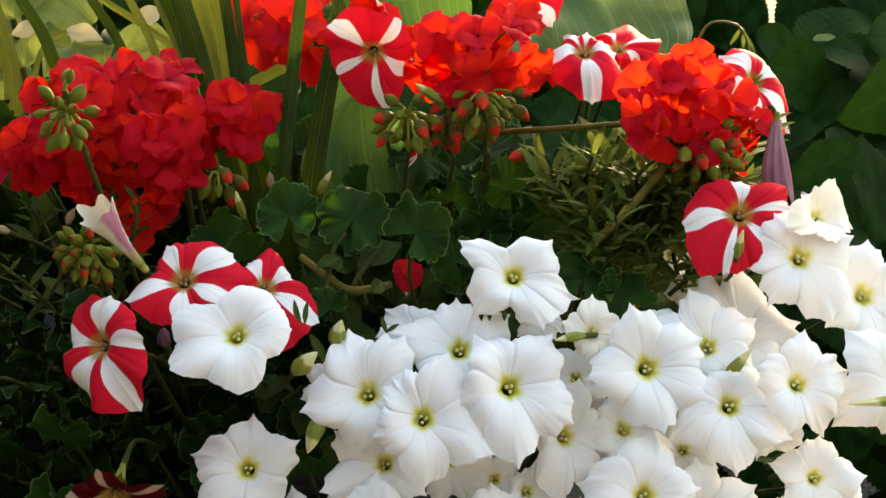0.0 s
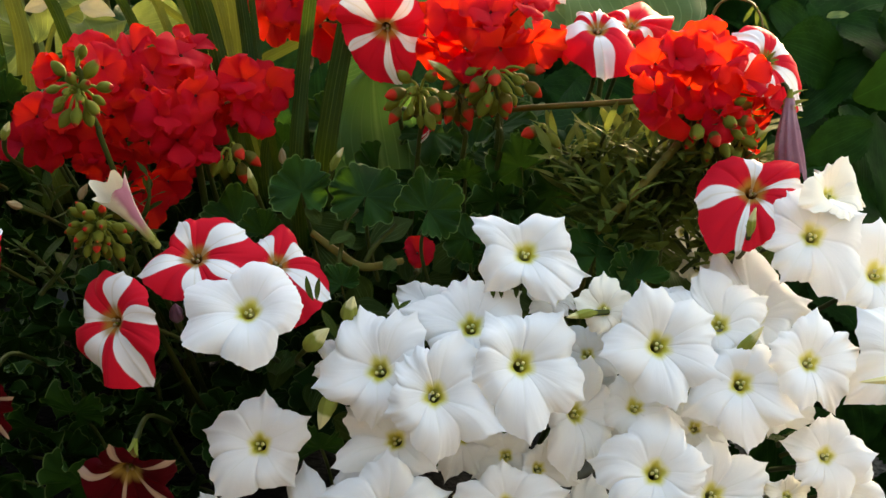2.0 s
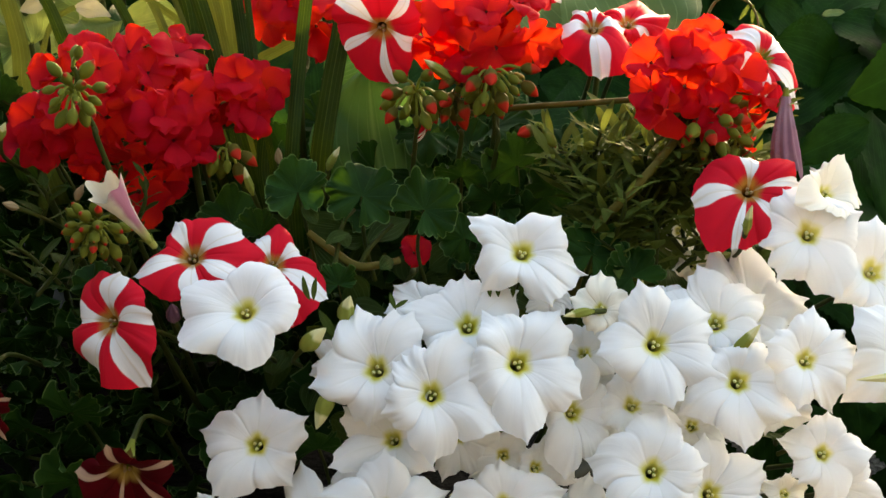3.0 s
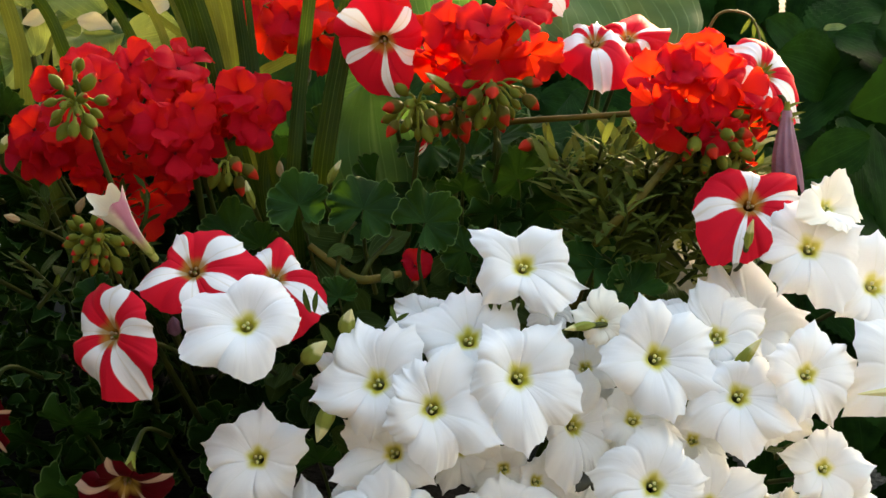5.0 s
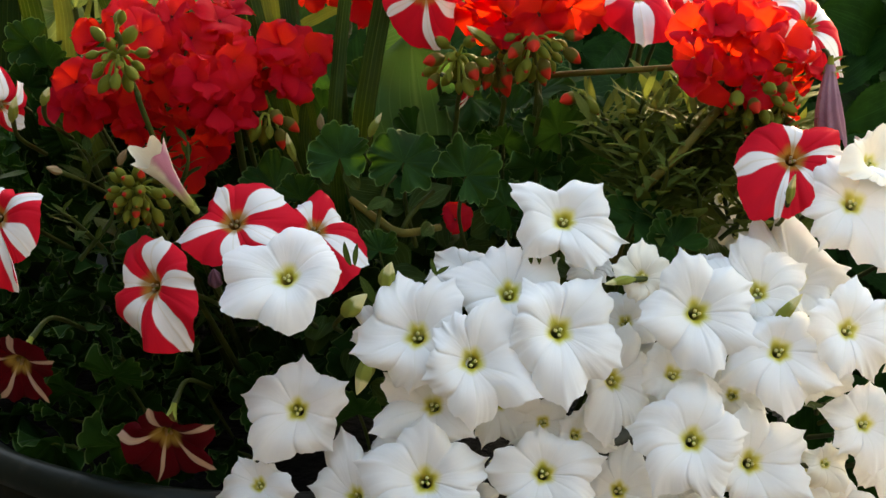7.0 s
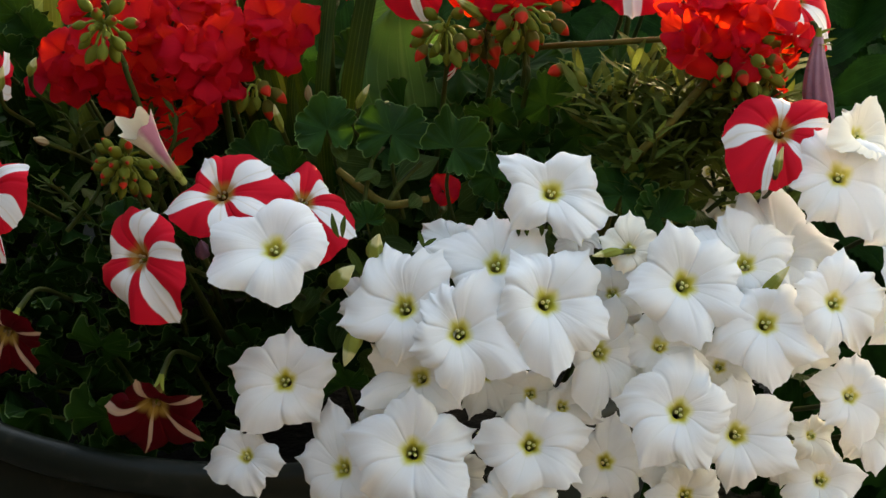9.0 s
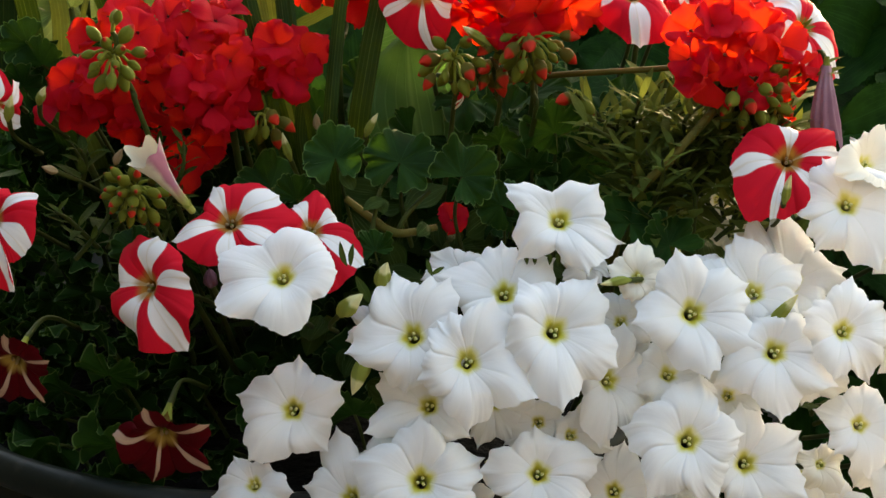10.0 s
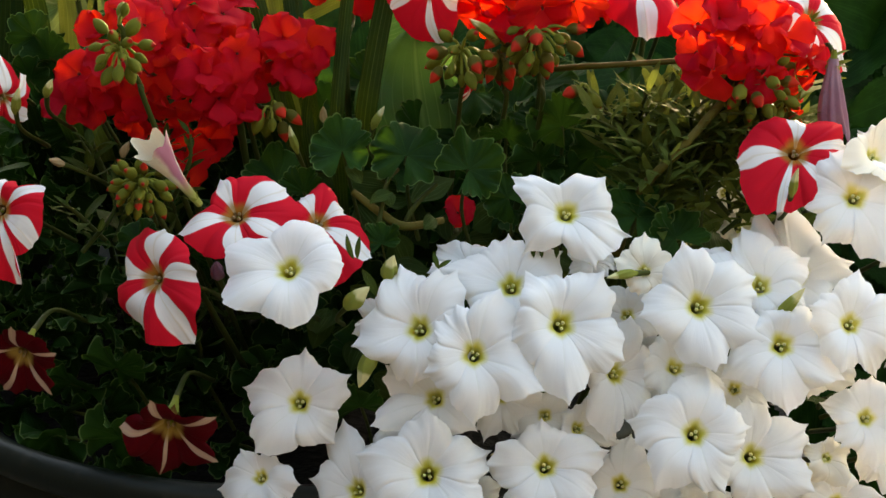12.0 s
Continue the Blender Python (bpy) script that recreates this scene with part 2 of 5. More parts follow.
# plain dark surface for the walls added to block sky light
def mat_sky_block():
    n = Nodes("sky_block_dark")
    col = n.mix(n.step(n.noise(1.5, 4.0), 0.3, 0.7), (0.036, 0.036, 0.034), (0.058, 0.056, 0.052))
    col = n.mix(n.math("MULTIPLY", n.noise(40.0, 4.0), 0.5), col, (0.030, 0.030, 0.030))
    return n.solid(col, 0.8, 0.2, n.bump(n.noise(60.0, 5.0), 0.5, 0.004))


M_POT, M_SOIL, M_GRAVEL, M_SKYBLOCK = mat_pot(), mat_soil(), mat_gravel(), mat_sky_block()


# ---- mesh helpers ----
def sheet(name, pts, uv, mat, closed=False):
    """A smooth mesh from a grid of points (rows, columns, 3); closed joins the last column to the first."""
    rows, cols = pts.shape[:2]
    idx = np.arange(rows * cols).reshape(rows, cols)
    a, b = idx[:-1], idx[1:]
    if closed:
        nxt = np.roll(idx, -1, 1)
        quads = np.stack([a, nxt[:-1], nxt[1:], b], -1).reshape(-1, 4)
    else:
        quads = np.stack([a[:, :-1], a[:, 1:], b[:, 1:], b[:, :-1]], -1).reshape(-1, 4)
    me = bpy.data.meshes.new(name)
    me.from_pydata(pts.reshape(-1, 3).tolist(), [], quads.tolist())
    co = uv.reshape(-1, 2)[quads].copy()
    if closed:
        co[..., 0] = np.where((co[..., 0].max(1, keepdims=True) > 0.75) & (co[..., 0] < 0.25), co[..., 0] + 1, co[..., 0])
    layer = me.uv_layers.new(name="UVMap")
    layer.data.foreach_set("uv", co.reshape(-1))
    me.polygons.foreach_set("use_smooth", [True] * len(me.polygons))
    me.materials.append(mat)
    me.update()
    return me


def join(name, meshes):
    """One mesh of several, each with its pose."""
    bm = bmesh.new()
    for me, m in meshes:
        start = len(bm.verts)
        bm.from_mesh(me)
        bm.verts.ensure_lookup_table()
        bmesh.ops.transform(bm, matrix=m, verts=bm.verts[start:])
    out = bpy.data.meshes.new(name)
    bm.to_mesh(out)
    bm.free()
    for me, m in meshes[:1]:
        out.materials.append(me.materials[0])
    return out


def part(name, me, parent=None, m=None, label=""):
    ob = new(name, me)
    if parent:
        ob.parent = parent
    if m is not None:
        ob.matrix_basis = m
    return tagged(ob, label)


def curve_points(knots, steps):
    """A smooth line through the knots (Catmull-Rom)."""
    p = np.array(knots, float)
    p = np.vstack([2 * p[0] - p[1], p, 2 * p[-1] - p[-2]])
    out = []
    for i in range(1, len(p) - 2):
        for s in np.linspace(0, 1, steps, endpoint=False):
            a, b, c, d = p[i - 1:i + 3]
            out.append(0.5 * (2 * b + (c - a) * s + (2 * a - 5 * b + 4 * c - d) * s * s + (3 * b - a - 3 * c + d) * s ** 3))
    return np.array(out + [p[-2]])


def tube(name, knots, radii, mat, steps=6, sides=8):
    """A stalk along the knots, its radius running through radii."""
    c = curve_points(knots, steps)
    r = np.interp(np.linspace(0, 1, len(c)), np.linspace(0, 1, len(radii)), radii)
    t = np.gradient(c, axis=0)
    t /= np.linalg.norm(t, axis=1, keepdims=True) + 1e-9
    ref = np.array([0.31, 0.87, 0.39])
    s = np.cross(t, ref)
    s /= np.linalg.norm(s, axis=1, keepdims=True) + 1e-9
    w = np.cross(t, s)
    th = np.linspace(0, 2 * np.pi, sides, endpoint=False)
    pts = c[:, None] + r[:, None, None] * (np.cos(th)[None, :, None] * s[:, None] + np.sin(th)[None, :, None] * w[:, None])
    uv = np.stack(np.broadcast_arrays(th[None] / (2 * np.pi), np.linspace(0, 1, len(c))[:, None]), -1)
    return sheet(name, pts, uv, mat, True)


def facing(x, y, z, yaw=0.0, up=20.0, spin=0.0):
    """A pose whose z axis looks out: yaw 0 towards the path, positive to the right; up: degrees above level."""
    n = Vector((math.sin(radians(yaw)) * math.cos(radians(up)), -math.cos(radians(yaw)) * math.cos(radians(up)), math.sin(radians(up))))
    side = Vector((0, 0, 1)).cross(n)
    side = side.normalized() if side.length > 1e-4 else Vector((1, 0, 0))
    top = n.cross(side)
    m = Matrix((side, top, n)).transposed().to_4x4()
    return Matrix.Translation((x, y, z)) @ m @ pose(0, 0, 0, 0, 0, spin)


def out_pose(c, d, spin):
    """At c, with its z axis along d."""
    return Matrix.Translation(c) @ Vector(d).to_track_quat("Z", "Y").to_matrix().to_4x4() @ pose(0, 0, 0, 0, 0, spin)


# ---- petunias ----
def round_the_limb(lobes, gaps, count):
    """Angle and reach of the rim at even steps round it, from the tips of the five lobes and the gaps between them."""
    keys = []
    for i in range(5):
        (a0, l0), (a1, l1) = lobes[i - 1], lobes[i]
        a0 = a0 - 360 if a0 > a1 else a0
        gap = (gaps or [None] * 5)[i] or ((a0 + a1) / 2, 0.385 * (l0 + l1) - 0.0007 * max(0, a1 - a0 - 72))
        g = gap[0] - 360 * round((gap[0] - (a0 + a1) / 2) / 360)
        keys += [(g, gap[1]), (a1, l1)]
    ang = np.unwrap(np.radians([k[0] for k in keys]))
    ang = np.append(ang, ang[0] + 2 * np.pi)
    far = np.array([k[1] for k in keys] + [keys[0][1]])
    u = np.arange(count) / count * 10
    k = u.astype(int)
    w = u - k
    th = ang[k] + (ang[k + 1] - ang[k]) * w
    box = np.ones(7) / 7
    bent = np.convolve(np.concatenate([th[-6:] - 2 * np.pi, th, th[:6] + 2 * np.pi]), box, "same")[6:-6]
    return bent, far[k], far[k + 1], w, k % 2 == 0


def corolla_mesh(name, R, seed, mat, lobes, gaps=None, ruffle=1.0, recurve=0.12, point=1.0, cup=0.22, tube_=0.75):
    """A trumpet that spreads into five joined lobes, given by angle and reach, each with a crease and a small point."""
    g = np.random.RandomState(seed)
    count = 180
    th, r0, r1, w, rising = round_the_limb(lobes, gaps, count)
    up = np.where(rising, w, 1 - w)
    tip, gap = np.where(rising, r1, r0), np.where(rising, r0, r1)
    full = np.sin(np.pi / 2 * up) ** 1.1 if gaps else np.sin(np.pi / 2 * up) ** g.uniform(0.55, 0.95, 10)[np.floor(np.arange(count) / count * 10).astype(int)]
    edge = gap + (tip - gap) * ((1 - 0.35 * point) * full + 0.35 * point * up ** 1.6)
    half = np.floor(np.arange(count) / count * 10).astype(int)
    edge += point * (g.uniform(-0.03, 0.11, 10)[half] * np.exp(-((up - g.uniform(0.35, 0.65, 10)[half]) / 0.16) ** 2) + 0.15 * np.exp(-(1 - up) / 0.085) - 0.04)
    ring = np.arange(count) / count * 2 * np.pi
    edge += sum(g.uniform(0.003, 0.010) * np.cos(k * ring + g.uniform(0, 6.3)) for k in (7, 9, 11, 13, 16)) + sum(g.uniform(0.002, 0.007) * np.cos(k * ring + g.uniform(0, 6.3)) for k in (19, 25, 31, 43, 57))
    s = np.concatenate([np.linspace(0, 1, 7)[:-1] * 0.2, 0.2 + 0.8 * np.linspace(0, 1, 26) ** 0.9])
    q = np.clip((s - 0.2) / 0.8, 0, 1)[:, None]
    ph = np.arange(count) / count * 5
    a = np.abs(ph % 1 - 0.5)
    lobe, seam = (np.floor(ph) % 5).astype(int), np.round(ph).astype(int) % 5
    mid = 0.5 - 0.5 * np.cos(2 * np.pi * (ph % 1))
    throat = 0.115
    r = np.where(s[:, None] < 0.2, 0.045 + (throat - 0.045) * (s[:, None] / 0.2) ** 1.2, throat + (1.0 - throat) * q * (1 + q ** 1.1 * (edge[None] - 1)))
    z = np.where(s[:, None] < 0.2, -tube_ + (tube_ - 0.2) * (s[:, None] / 0.2), -0.20 + cup * (1 - (1 - q) ** 2.4))
    bend = (np.where(g.uniform(0, 1, 5) < 0.35, g.uniform(-0.40, -0.18, 5), g.uniform(-0.12, 0.16, 5))[lobe]) * mid
    bend = bend + g.uniform(-0.13, 0.13, 5)[lobe] * np.sin(2 * np.pi * (ph % 1))
    wave = sum(g.uniform(0.010, 0.036) * np.cos(k * ring + g.uniform(0, 6.3)) for k in (2, 3, 4, 6))
    fine = sum(g.uniform(0.002, 0.007) * np.cos(k * ring + g.uniform(0, 6.3)) for k in (13, 17, 22, 28))
    z = z - recurve * q ** 2.5 + q ** 2.2 * ruffle * (bend + wave) + q ** 5 * ruffle * fine
    mound = q * (1.25 - q)
    deep_mid, deep_side = g.uniform(0.0, 0.022, 5), g.uniform(0.04, 0.12, 5)
    z = z - ruffle * deep_mid[lobe] * np.exp(-a / 0.03) * mound - ruffle * deep_side[seam] * np.exp(-(0.5 - a) / 0.030) * mound
    z = z + ruffle * 0.060 * np.cos(np.pi * a) * q ** 1.2 * (1.15 - 0.7 * q)
    swirl = g.uniform(-0.16, 0.16) * np.sin(np.pi * q)
    tw = th[None] + swirl
    pts = R * np.stack([r * np.cos(tw), r * np.sin(tw), z + 0 * tw], -1)
    uv = np.stack(np.broadcast_arrays(np.arange(count)[None] / count, np.where(s[:, None] < 0.2, s[:, None] * 0.5, 0.1 + 0.9 * q)), -1)
    return sheet(name, pts, uv, mat, True)


def calyx_mesh(name, R, mat):
    """Five narrow sepals round the foot of the trumpet."""
    out = []
    for i in range(5):
        t = np.linspace(0, 1, 7)[:, None]
        x = np.linspace(-1, 1, 3)[None]
        wd = 0.045 * np.sin(np.pi * (0.15 + 0.8 * t)) + 0.006
        pts = R * np.stack([x * wd, 0.06 + 0.12 * t ** 2 + 0 * x - 0.02 * x * x, -0.78 + 0.42 * t + 0 * x], -1)
        uv = np.stack(np.broadcast_arrays((x + 1) / 2, t), -1)
        out.append((sheet(name, pts, uv, mat), pose(0, 0, 0, 0, 0, 72 * i + 20)))
    return join(name, out)


def blob(name, r, long, mat, tip=0.3, sides=8, rings=7, bend=0.0, rib=0.0):
    """A bud: round at its foot, drawn out to its tip along z."""
    t = np.linspace(0, 1, rings)[:, None]
    th = np.linspace(0, 2 * np.pi, sides, endpoint=False)[None]
    rad = r * (np.sin(np.pi * np.clip(t, 0.03, 1) ** (0.75 + tip)) ** 0.8 + 0.04) * (1 + 0.07 * np.cos(3 * th) + rib * np.cos(5 * th + 5 * t))
    pts = np.stack([rad * np.cos(th) + bend * t * t, rad * np.sin(th), long * t + 0 * th], -1)
    uv = np.stack(np.broadcast_arrays(th / (2 * np.pi), t), -1)
    return sheet(name, pts, uv, mat, True)


STIGMA = blob("stigma", 0.0013, 0.0052, M_GREEN, 0.5, 7, 6)
ANTHER = blob("anther", 0.0012, 0.0034, M_STAMEN, 0.2, 6, 5)
BROWN_ANTHER = blob("anther", 0.0012, 0.0036, M_DRY, 0.2, 6, 5)
COUNT = [0]


def petunia(kind, x, y, z, r, yaw, up, lobes, gaps=None, ruffle=1.0, recurve=0.26, cup=0.32, point=1.0, shown="", tube_=0.75):
    """One flower with trumpet, sepals, stamens and its stalk, which runs back into the foliage."""
    COUNT[0] += 1
    seed = COUNT[0] * 7 + 3
    mat, label, cat = {
        "white": (M_WHITE, "white petunia flower with a yellow-green throat", "petunia"),
        "cream": (M_CREAM, "creamy white petunia flower starting to wilt", "petunia"),
        "narrow": (M_NARROW, "red petunia flower with narrow white stripes", "petunia"),
        "striped": (M_STRIPE, "red and white striped petunia flower, freshly open", "petunia"),
        "star": (M_STAR, "dark red petunia flower with pale star stripes", "petunia"),
    }[kind]
    kind = "striped" if kind == "narrow" else kind
    flower = new(kind + "_petunia")
    flower.matrix_basis = facing(x, y, z, yaw, up)
    tagged(flower, shown or label, cat, kind + " petunias")
    part("corolla", corolla_mesh("corolla", r, seed, mat, lobes, gaps, ruffle, recurve, point, cup, tube_), flower)
    part("calyx", calyx_mesh("calyx", r, M_GREEN), flower, pose(0, 0, (0.75 - tube_) * r))
    part("stigma", STIGMA, flower, pose(0.0006, 0, -0.30 * r, 8, 5))
    for i in range(3):
        part("anther", ANTHER if kind in ("white", "cream") else BROWN_ANTHER, flower, pose(0.0019 * math.cos(2.1 * i + seed), 0.0019 * math.sin(2.1 * i + seed), -0.22 * r, 15 * math.cos(i), 15 * math.sin(i)))
    inv = flower.matrix_basis.inverted()
    down = inv.to_3x3() @ Vector((0, 0.09, -0.05))
    a = Vector((0, 0, -(tube_ + 0.01) * r))
    b = a + Vector((0, 0, -0.022)) + down * 0.25
    c = b + down
    part("stalk", tube("stalk", [a, b, c], [0.0022, 0.0016, 0.0018], M_STALK, 5, 6), flower)
    return flower


def petunia_bud(x, y, z, long, r, yaw, up, spin=0, mat=None, label="pale green petunia bud still furled", name="petunia_bud"):
    """A furled bud on its sepals and stalk; it points along yaw and up."""
    bud = new(name)
    bud.matrix_basis = facing(x, y, z, yaw, up, spin)
    tagged(bud, label, "flower bud", "petunia buds")
    part("petals", blob("petals", 0.82 * r, long, mat or M_PBUD, -0.12, 25, 14, 0.1 * long, 0.15), bud)
    part("calyx", join("calyx", [(calyx_mesh("calyx", long * 0.9, M_GREEN), pose(0, 0, long * 0.66))]), bud)
    inv = bud.matrix_basis.inverted()
    down = inv.to_3x3() @ Vector((0, 0.08, -0.04))
    part("stalk", tube("stalk", [(0, 0, 0.003), Vector((0, 0, -0.012)) + down * 0.2, Vector((0, 0, -0.014)) + down], [0.002, 0.0014, 0.0016], M_STALK, 5, 6), bud)
    return bud


def wilted_trumpet(x, y, z, knots, radii):
    """A limp, folded trumpet that hangs from its sepals."""
    flower = new("faded_petunia")
    flower.matrix_basis = pose(x, y, z)
    tagged(flower, "limp mauve wilted petunia trumpet hanging down", "petunia", "faded petunias")
    me = tube("petals", knots, radii, M_MAUVE, 8, 40)
    v = np.empty(len(me.vertices) * 3)
    me.vertices.foreach_get("co", v)
    v = v.reshape(-1, 40, 3)
    mid = v.mean(1, keepdims=True)
    th = np.linspace(0, 2 * np.pi, 40, endpoint=False)[None]
    k = np.linspace(0, 1, len(v))[:, None]
    v = mid + (v - mid) * (1 + 0.16 * np.cos(8 * th + 1.5 * k) * np.minimum(1, 3 * k))[..., None]
    v[..., 2] -= (k ** 6) * (0.005 * np.cos(5 * th) + 0.003 * np.cos(8 * th + 1))
    me.vertices.foreach_set("co", v.reshape(-1))
    part("petals", me, flower)
    part("calyx", join("calyx", [(calyx_mesh("calyx", 0.03, M_GREEN), pose(0, 0, -0.018, 180))]), flower)
    part("stalk", tube("stalk", [(0, 0, 0.002), (-0.004, 0.01, 0.006), (-0.012, 0.04, -0.02)], [0.0018, 0.0014, 0.0015], M_STALK, 5, 6), flower)
    return flower


def half_open_petunia(x, y, z, knots, radii):
    """A trumpet that has not spread yet, seen from its side; it leans along the knots."""
    flower = new("half_open_petunia")
    flower.matrix_basis = pose(x, y, z)
    tagged(flower, "half-open cream petunia trumpet beside green buds", "petunia")
    me = tube("trumpet", knots, radii, M_FLUSH, 8, 30)
    v = np.empty(len(me.vertices) * 3)
    me.vertices.foreach_get("co", v)
    v = v.reshape(-1, 30, 3)
    k = np.linspace(0, 1, len(v))[:, None] ** 5
    mid = v.mean(1, keepdims=True)
    way = Vector(knots[-1]) - Vector(knots[-2])
    th = np.linspace(0, 2 * np.pi, 30, endpoint=False)[None]
    v = mid + (v - mid) * (1 + 0.16 * k * np.cos(5 * th + 0.6))[..., None] + (0.16 * k * np.cos(5 * th + 0.6) + 0.10 * k * np.cos(2 * th))[..., None] * np.array(way)
    me.vertices.foreach_set("co", v.reshape(-1))
    part("trumpet", me, flower)
    part("calyx", join("calyx", [(calyx_mesh("calyx", 0.028, M_GREEN), out_pose(knots[0], Vector(knots[1]) - Vector(knots[0]), 0) @ pose(0, 0, 0.021))]), flower)
    return flower


# ---- geraniums ----
def petal_mesh(seed):
    g = np.random.RandomState(seed)
    t = np.linspace(0, 1, 11)[:, None]
    x = np.linspace(-1, 1, 9)[None]
    L, W = 0.0240 * g.uniform(0.90, 1.10), 0.0142 * g.uniform(0.88, 1.14)
    wd = W * (0.13 + 0.87 * np.sin(np.pi * np.clip(t, 0, 1) ** 1.25 * 0.80 + 0.03)) * np.where(t > 0.86, np.sqrt(np.clip(1 - ((t - 0.86) / 0.155) ** 2, 0.02, 1)), 1)
    notch = 1 + 0.035 * t ** 4 * np.cos(7.0 * x + g.uniform(0, 6)) - 0.05 * np.exp(-(x / 0.25) ** 2) * t ** 6 - 0.14 * np.abs(x) ** 2.2 * t ** 3
    z = 0.0085 * t * (1 - 0.55 * t) - 0.0080 * t ** 3 * g.uniform(0.0, 1.7) + 0.0020 * (x ** 2) * t * g.uniform(-0.6, 1.0)
    z = z + 0.0028 * t ** 1.5 * np.cos(2.6 * x + g.uniform(0, 6)) + 0.0016 * t ** 3 * np.cos(6.0 * x + g.uniform(0, 6))
    pts = np.stack([x * wd, 0.002 + L * t * notch, z], -1)
    uv = np.stack(np.broadcast_arrays((x + 1) / 2, t), -1)
    return sheet("petal", pts, uv, M_RED)


PETALS = [petal_mesh(40 + i) for i in range(14)]
FLORET_EYE = join("floret_eye", [(blob("floret_eye", 0.0007, 0.0035, M_EYE, 0.0, 5, 4), pose(0.0008 * math.cos(i * 2.1), 0.0008 * math.sin(i * 2.1), 0, 12 * math.cos(i * 2.1), 12 * math.sin(i * 2.1))) for i in range(3)])
GBUDS = [blob("bud", 0.0035 * k, 0.0128 * k, M_GBUD, 0.15, 8, 8, 0.001) for k in (0.8, 1.0, 1.15)]
RED_BUD = blob("bud", 0.0038, 0.0135, M_RBUD, 0.0, 10, 9, 0.001)


def floret(head, m, g, size=1.0):
    f = part("floret", FLORET_EYE, head, m @ Matrix.Scale(size, 4))
    turn = g.uniform(0, 72)
    for i in range(5):
        part("petal", PETALS[g.randint(len(PETALS))], f, pose(0, 0, 0.0004 * i, g.uniform(-18, 58), g.uniform(-16, 16), turn + 72 * i + g.uniform(-10, 10)) @ Matrix.Scale(g.uniform(0.88, 1.14), 4))
    return f


def geranium_head(x, y, z, rx, rz, florets, foot, seed=5, label=""):
    """A domed head of red florets, given by their place across it and their size, on short stalks over one long stalk
    that ends at foot (relative to the head); smaller ones fill its depth."""
    g = np.random.RandomState(seed)
    head = new("geranium_flower_head")
    head.matrix_basis = pose(x, y, z)
    tagged(head, label or "scarlet geranium flower head of many ruffled florets", "geranium", "geranium heads")
    hub = Vector((0, 0.3 * rz, -rz * 0.6))
    deep = min(rx, rz)
    inner = [(g.uniform(-0.6, 0.6) * rx, g.uniform(-0.4, 0.7) * rz, g.uniform(0.7, 0.9)) for _ in range(len(florets) // 2)]
    for i, (dx, dz, size) in enumerate([*florets, *inner]):
        a, b = dx / rx, dz / rz
        bulge = math.sqrt(max(0.05, 1 - min(0.95, a * a + b * b)))
        c = Vector((dx, deep * (g.uniform(-0.35, 0.30) - bulge) if i < len(florets) else deep * 0.3, dz))
        face = Vector((0.9 * a + g.uniform(-0.6, 0.6), -0.45 - 0.45 * bulge, 0.95 * b + 0.22 + g.uniform(-0.55, 0.55))).normalized()
        floret(head, out_pose(c, face, g.uniform(0, 360)), g, size)
        bend = (hub + c) / 2 + Vector((0, 0.004, 0.004))
        part("floret_stalk", tube("floret_stalk", [hub, bend, c + Vector((0, 0.002, 0))], [0.0010, 0.0009], M_BROWNSTALK, 4, 5), head)
    foot = Vector(foot)
    low_end = Vector((-0.35 * (x + foot.x + 0.1), 0.10, 0.41 - (z + foot.z)))
    part("stalk", tube("stalk", [hub, hub * 0.6 + foot * 0.4 + Vector((0.004, 0.0, 0.004)), foot, foot + low_end], [0.0026, 0.0024, 0.0026, 0.003], M_STALK, 6, 8), head)
    return head


def bud_cluster(x, y, z, count, spread, seed, foot, axis=(0, -0.4, -0.6), label="hanging cluster of green geranium buds with red tips", size=1.1, brown=False, hang=0.35, rooted=True, reds=0.06):
    """Buds that hang on short bent stalks from one point."""
    g = np.random.RandomState(seed)
    hub = new("geranium_bud_cluster")
    hub.matrix_basis = pose(x, y, z)
    tagged(hub, label, "flower buds", "geranium bud clusters")
    ax = Vector(axis).normalized()
    turn = ax.to_track_quat("Z", "Y").to_matrix()
    for i in range(count):
        h = 1 - 1.25 * (i + 0.5) / count
        s = math.sqrt(max(0, 1 - h * h))
        ang = i * 2.39996
        d = turn @ Vector((s * math.cos(ang), s * math.sin(ang), h))
        c = d * spread * g.uniform(0.55, 1.0)
        droop = (d * 0.9 + Vector((0, -0.1, -hang)) + Vector(g.uniform(-0.2, 0.2, 3))).normalized()
        b = part("bud", RED_BUD if g.uniform() < reds else GBUDS[g.randint(3)], hub, out_pose(c, droop, g.uniform(0, 360)) @ Matrix.Scale(size * g.uniform(0.85, 1.15), 4))
        part("bud_stalk", tube("bud_stalk", [(0, 0, 0), c * 0.55 + Vector((0, 0, 0.003)), c + droop * 0.001], [0.0012, 0.0010], M_BROWNSTALK if brown else M_GREEN, 4, 5), hub)
    foot = Vector(foot)
    low_end = Vector((-0.35 * (x + foot.x + 0.1), 0.17, 0.41 - (z + foot.z)))
    way = [(0, 0, 0), foot * 0.5 + Vector((0.002, 0, 0.002)), foot]
    part("stalk", tube("stalk", way + [foot + low_end] if rooted else way, [0.0017, 0.0017, 0.0018, 0.0024], M_STALK, 6, 8), hub)
    return hub


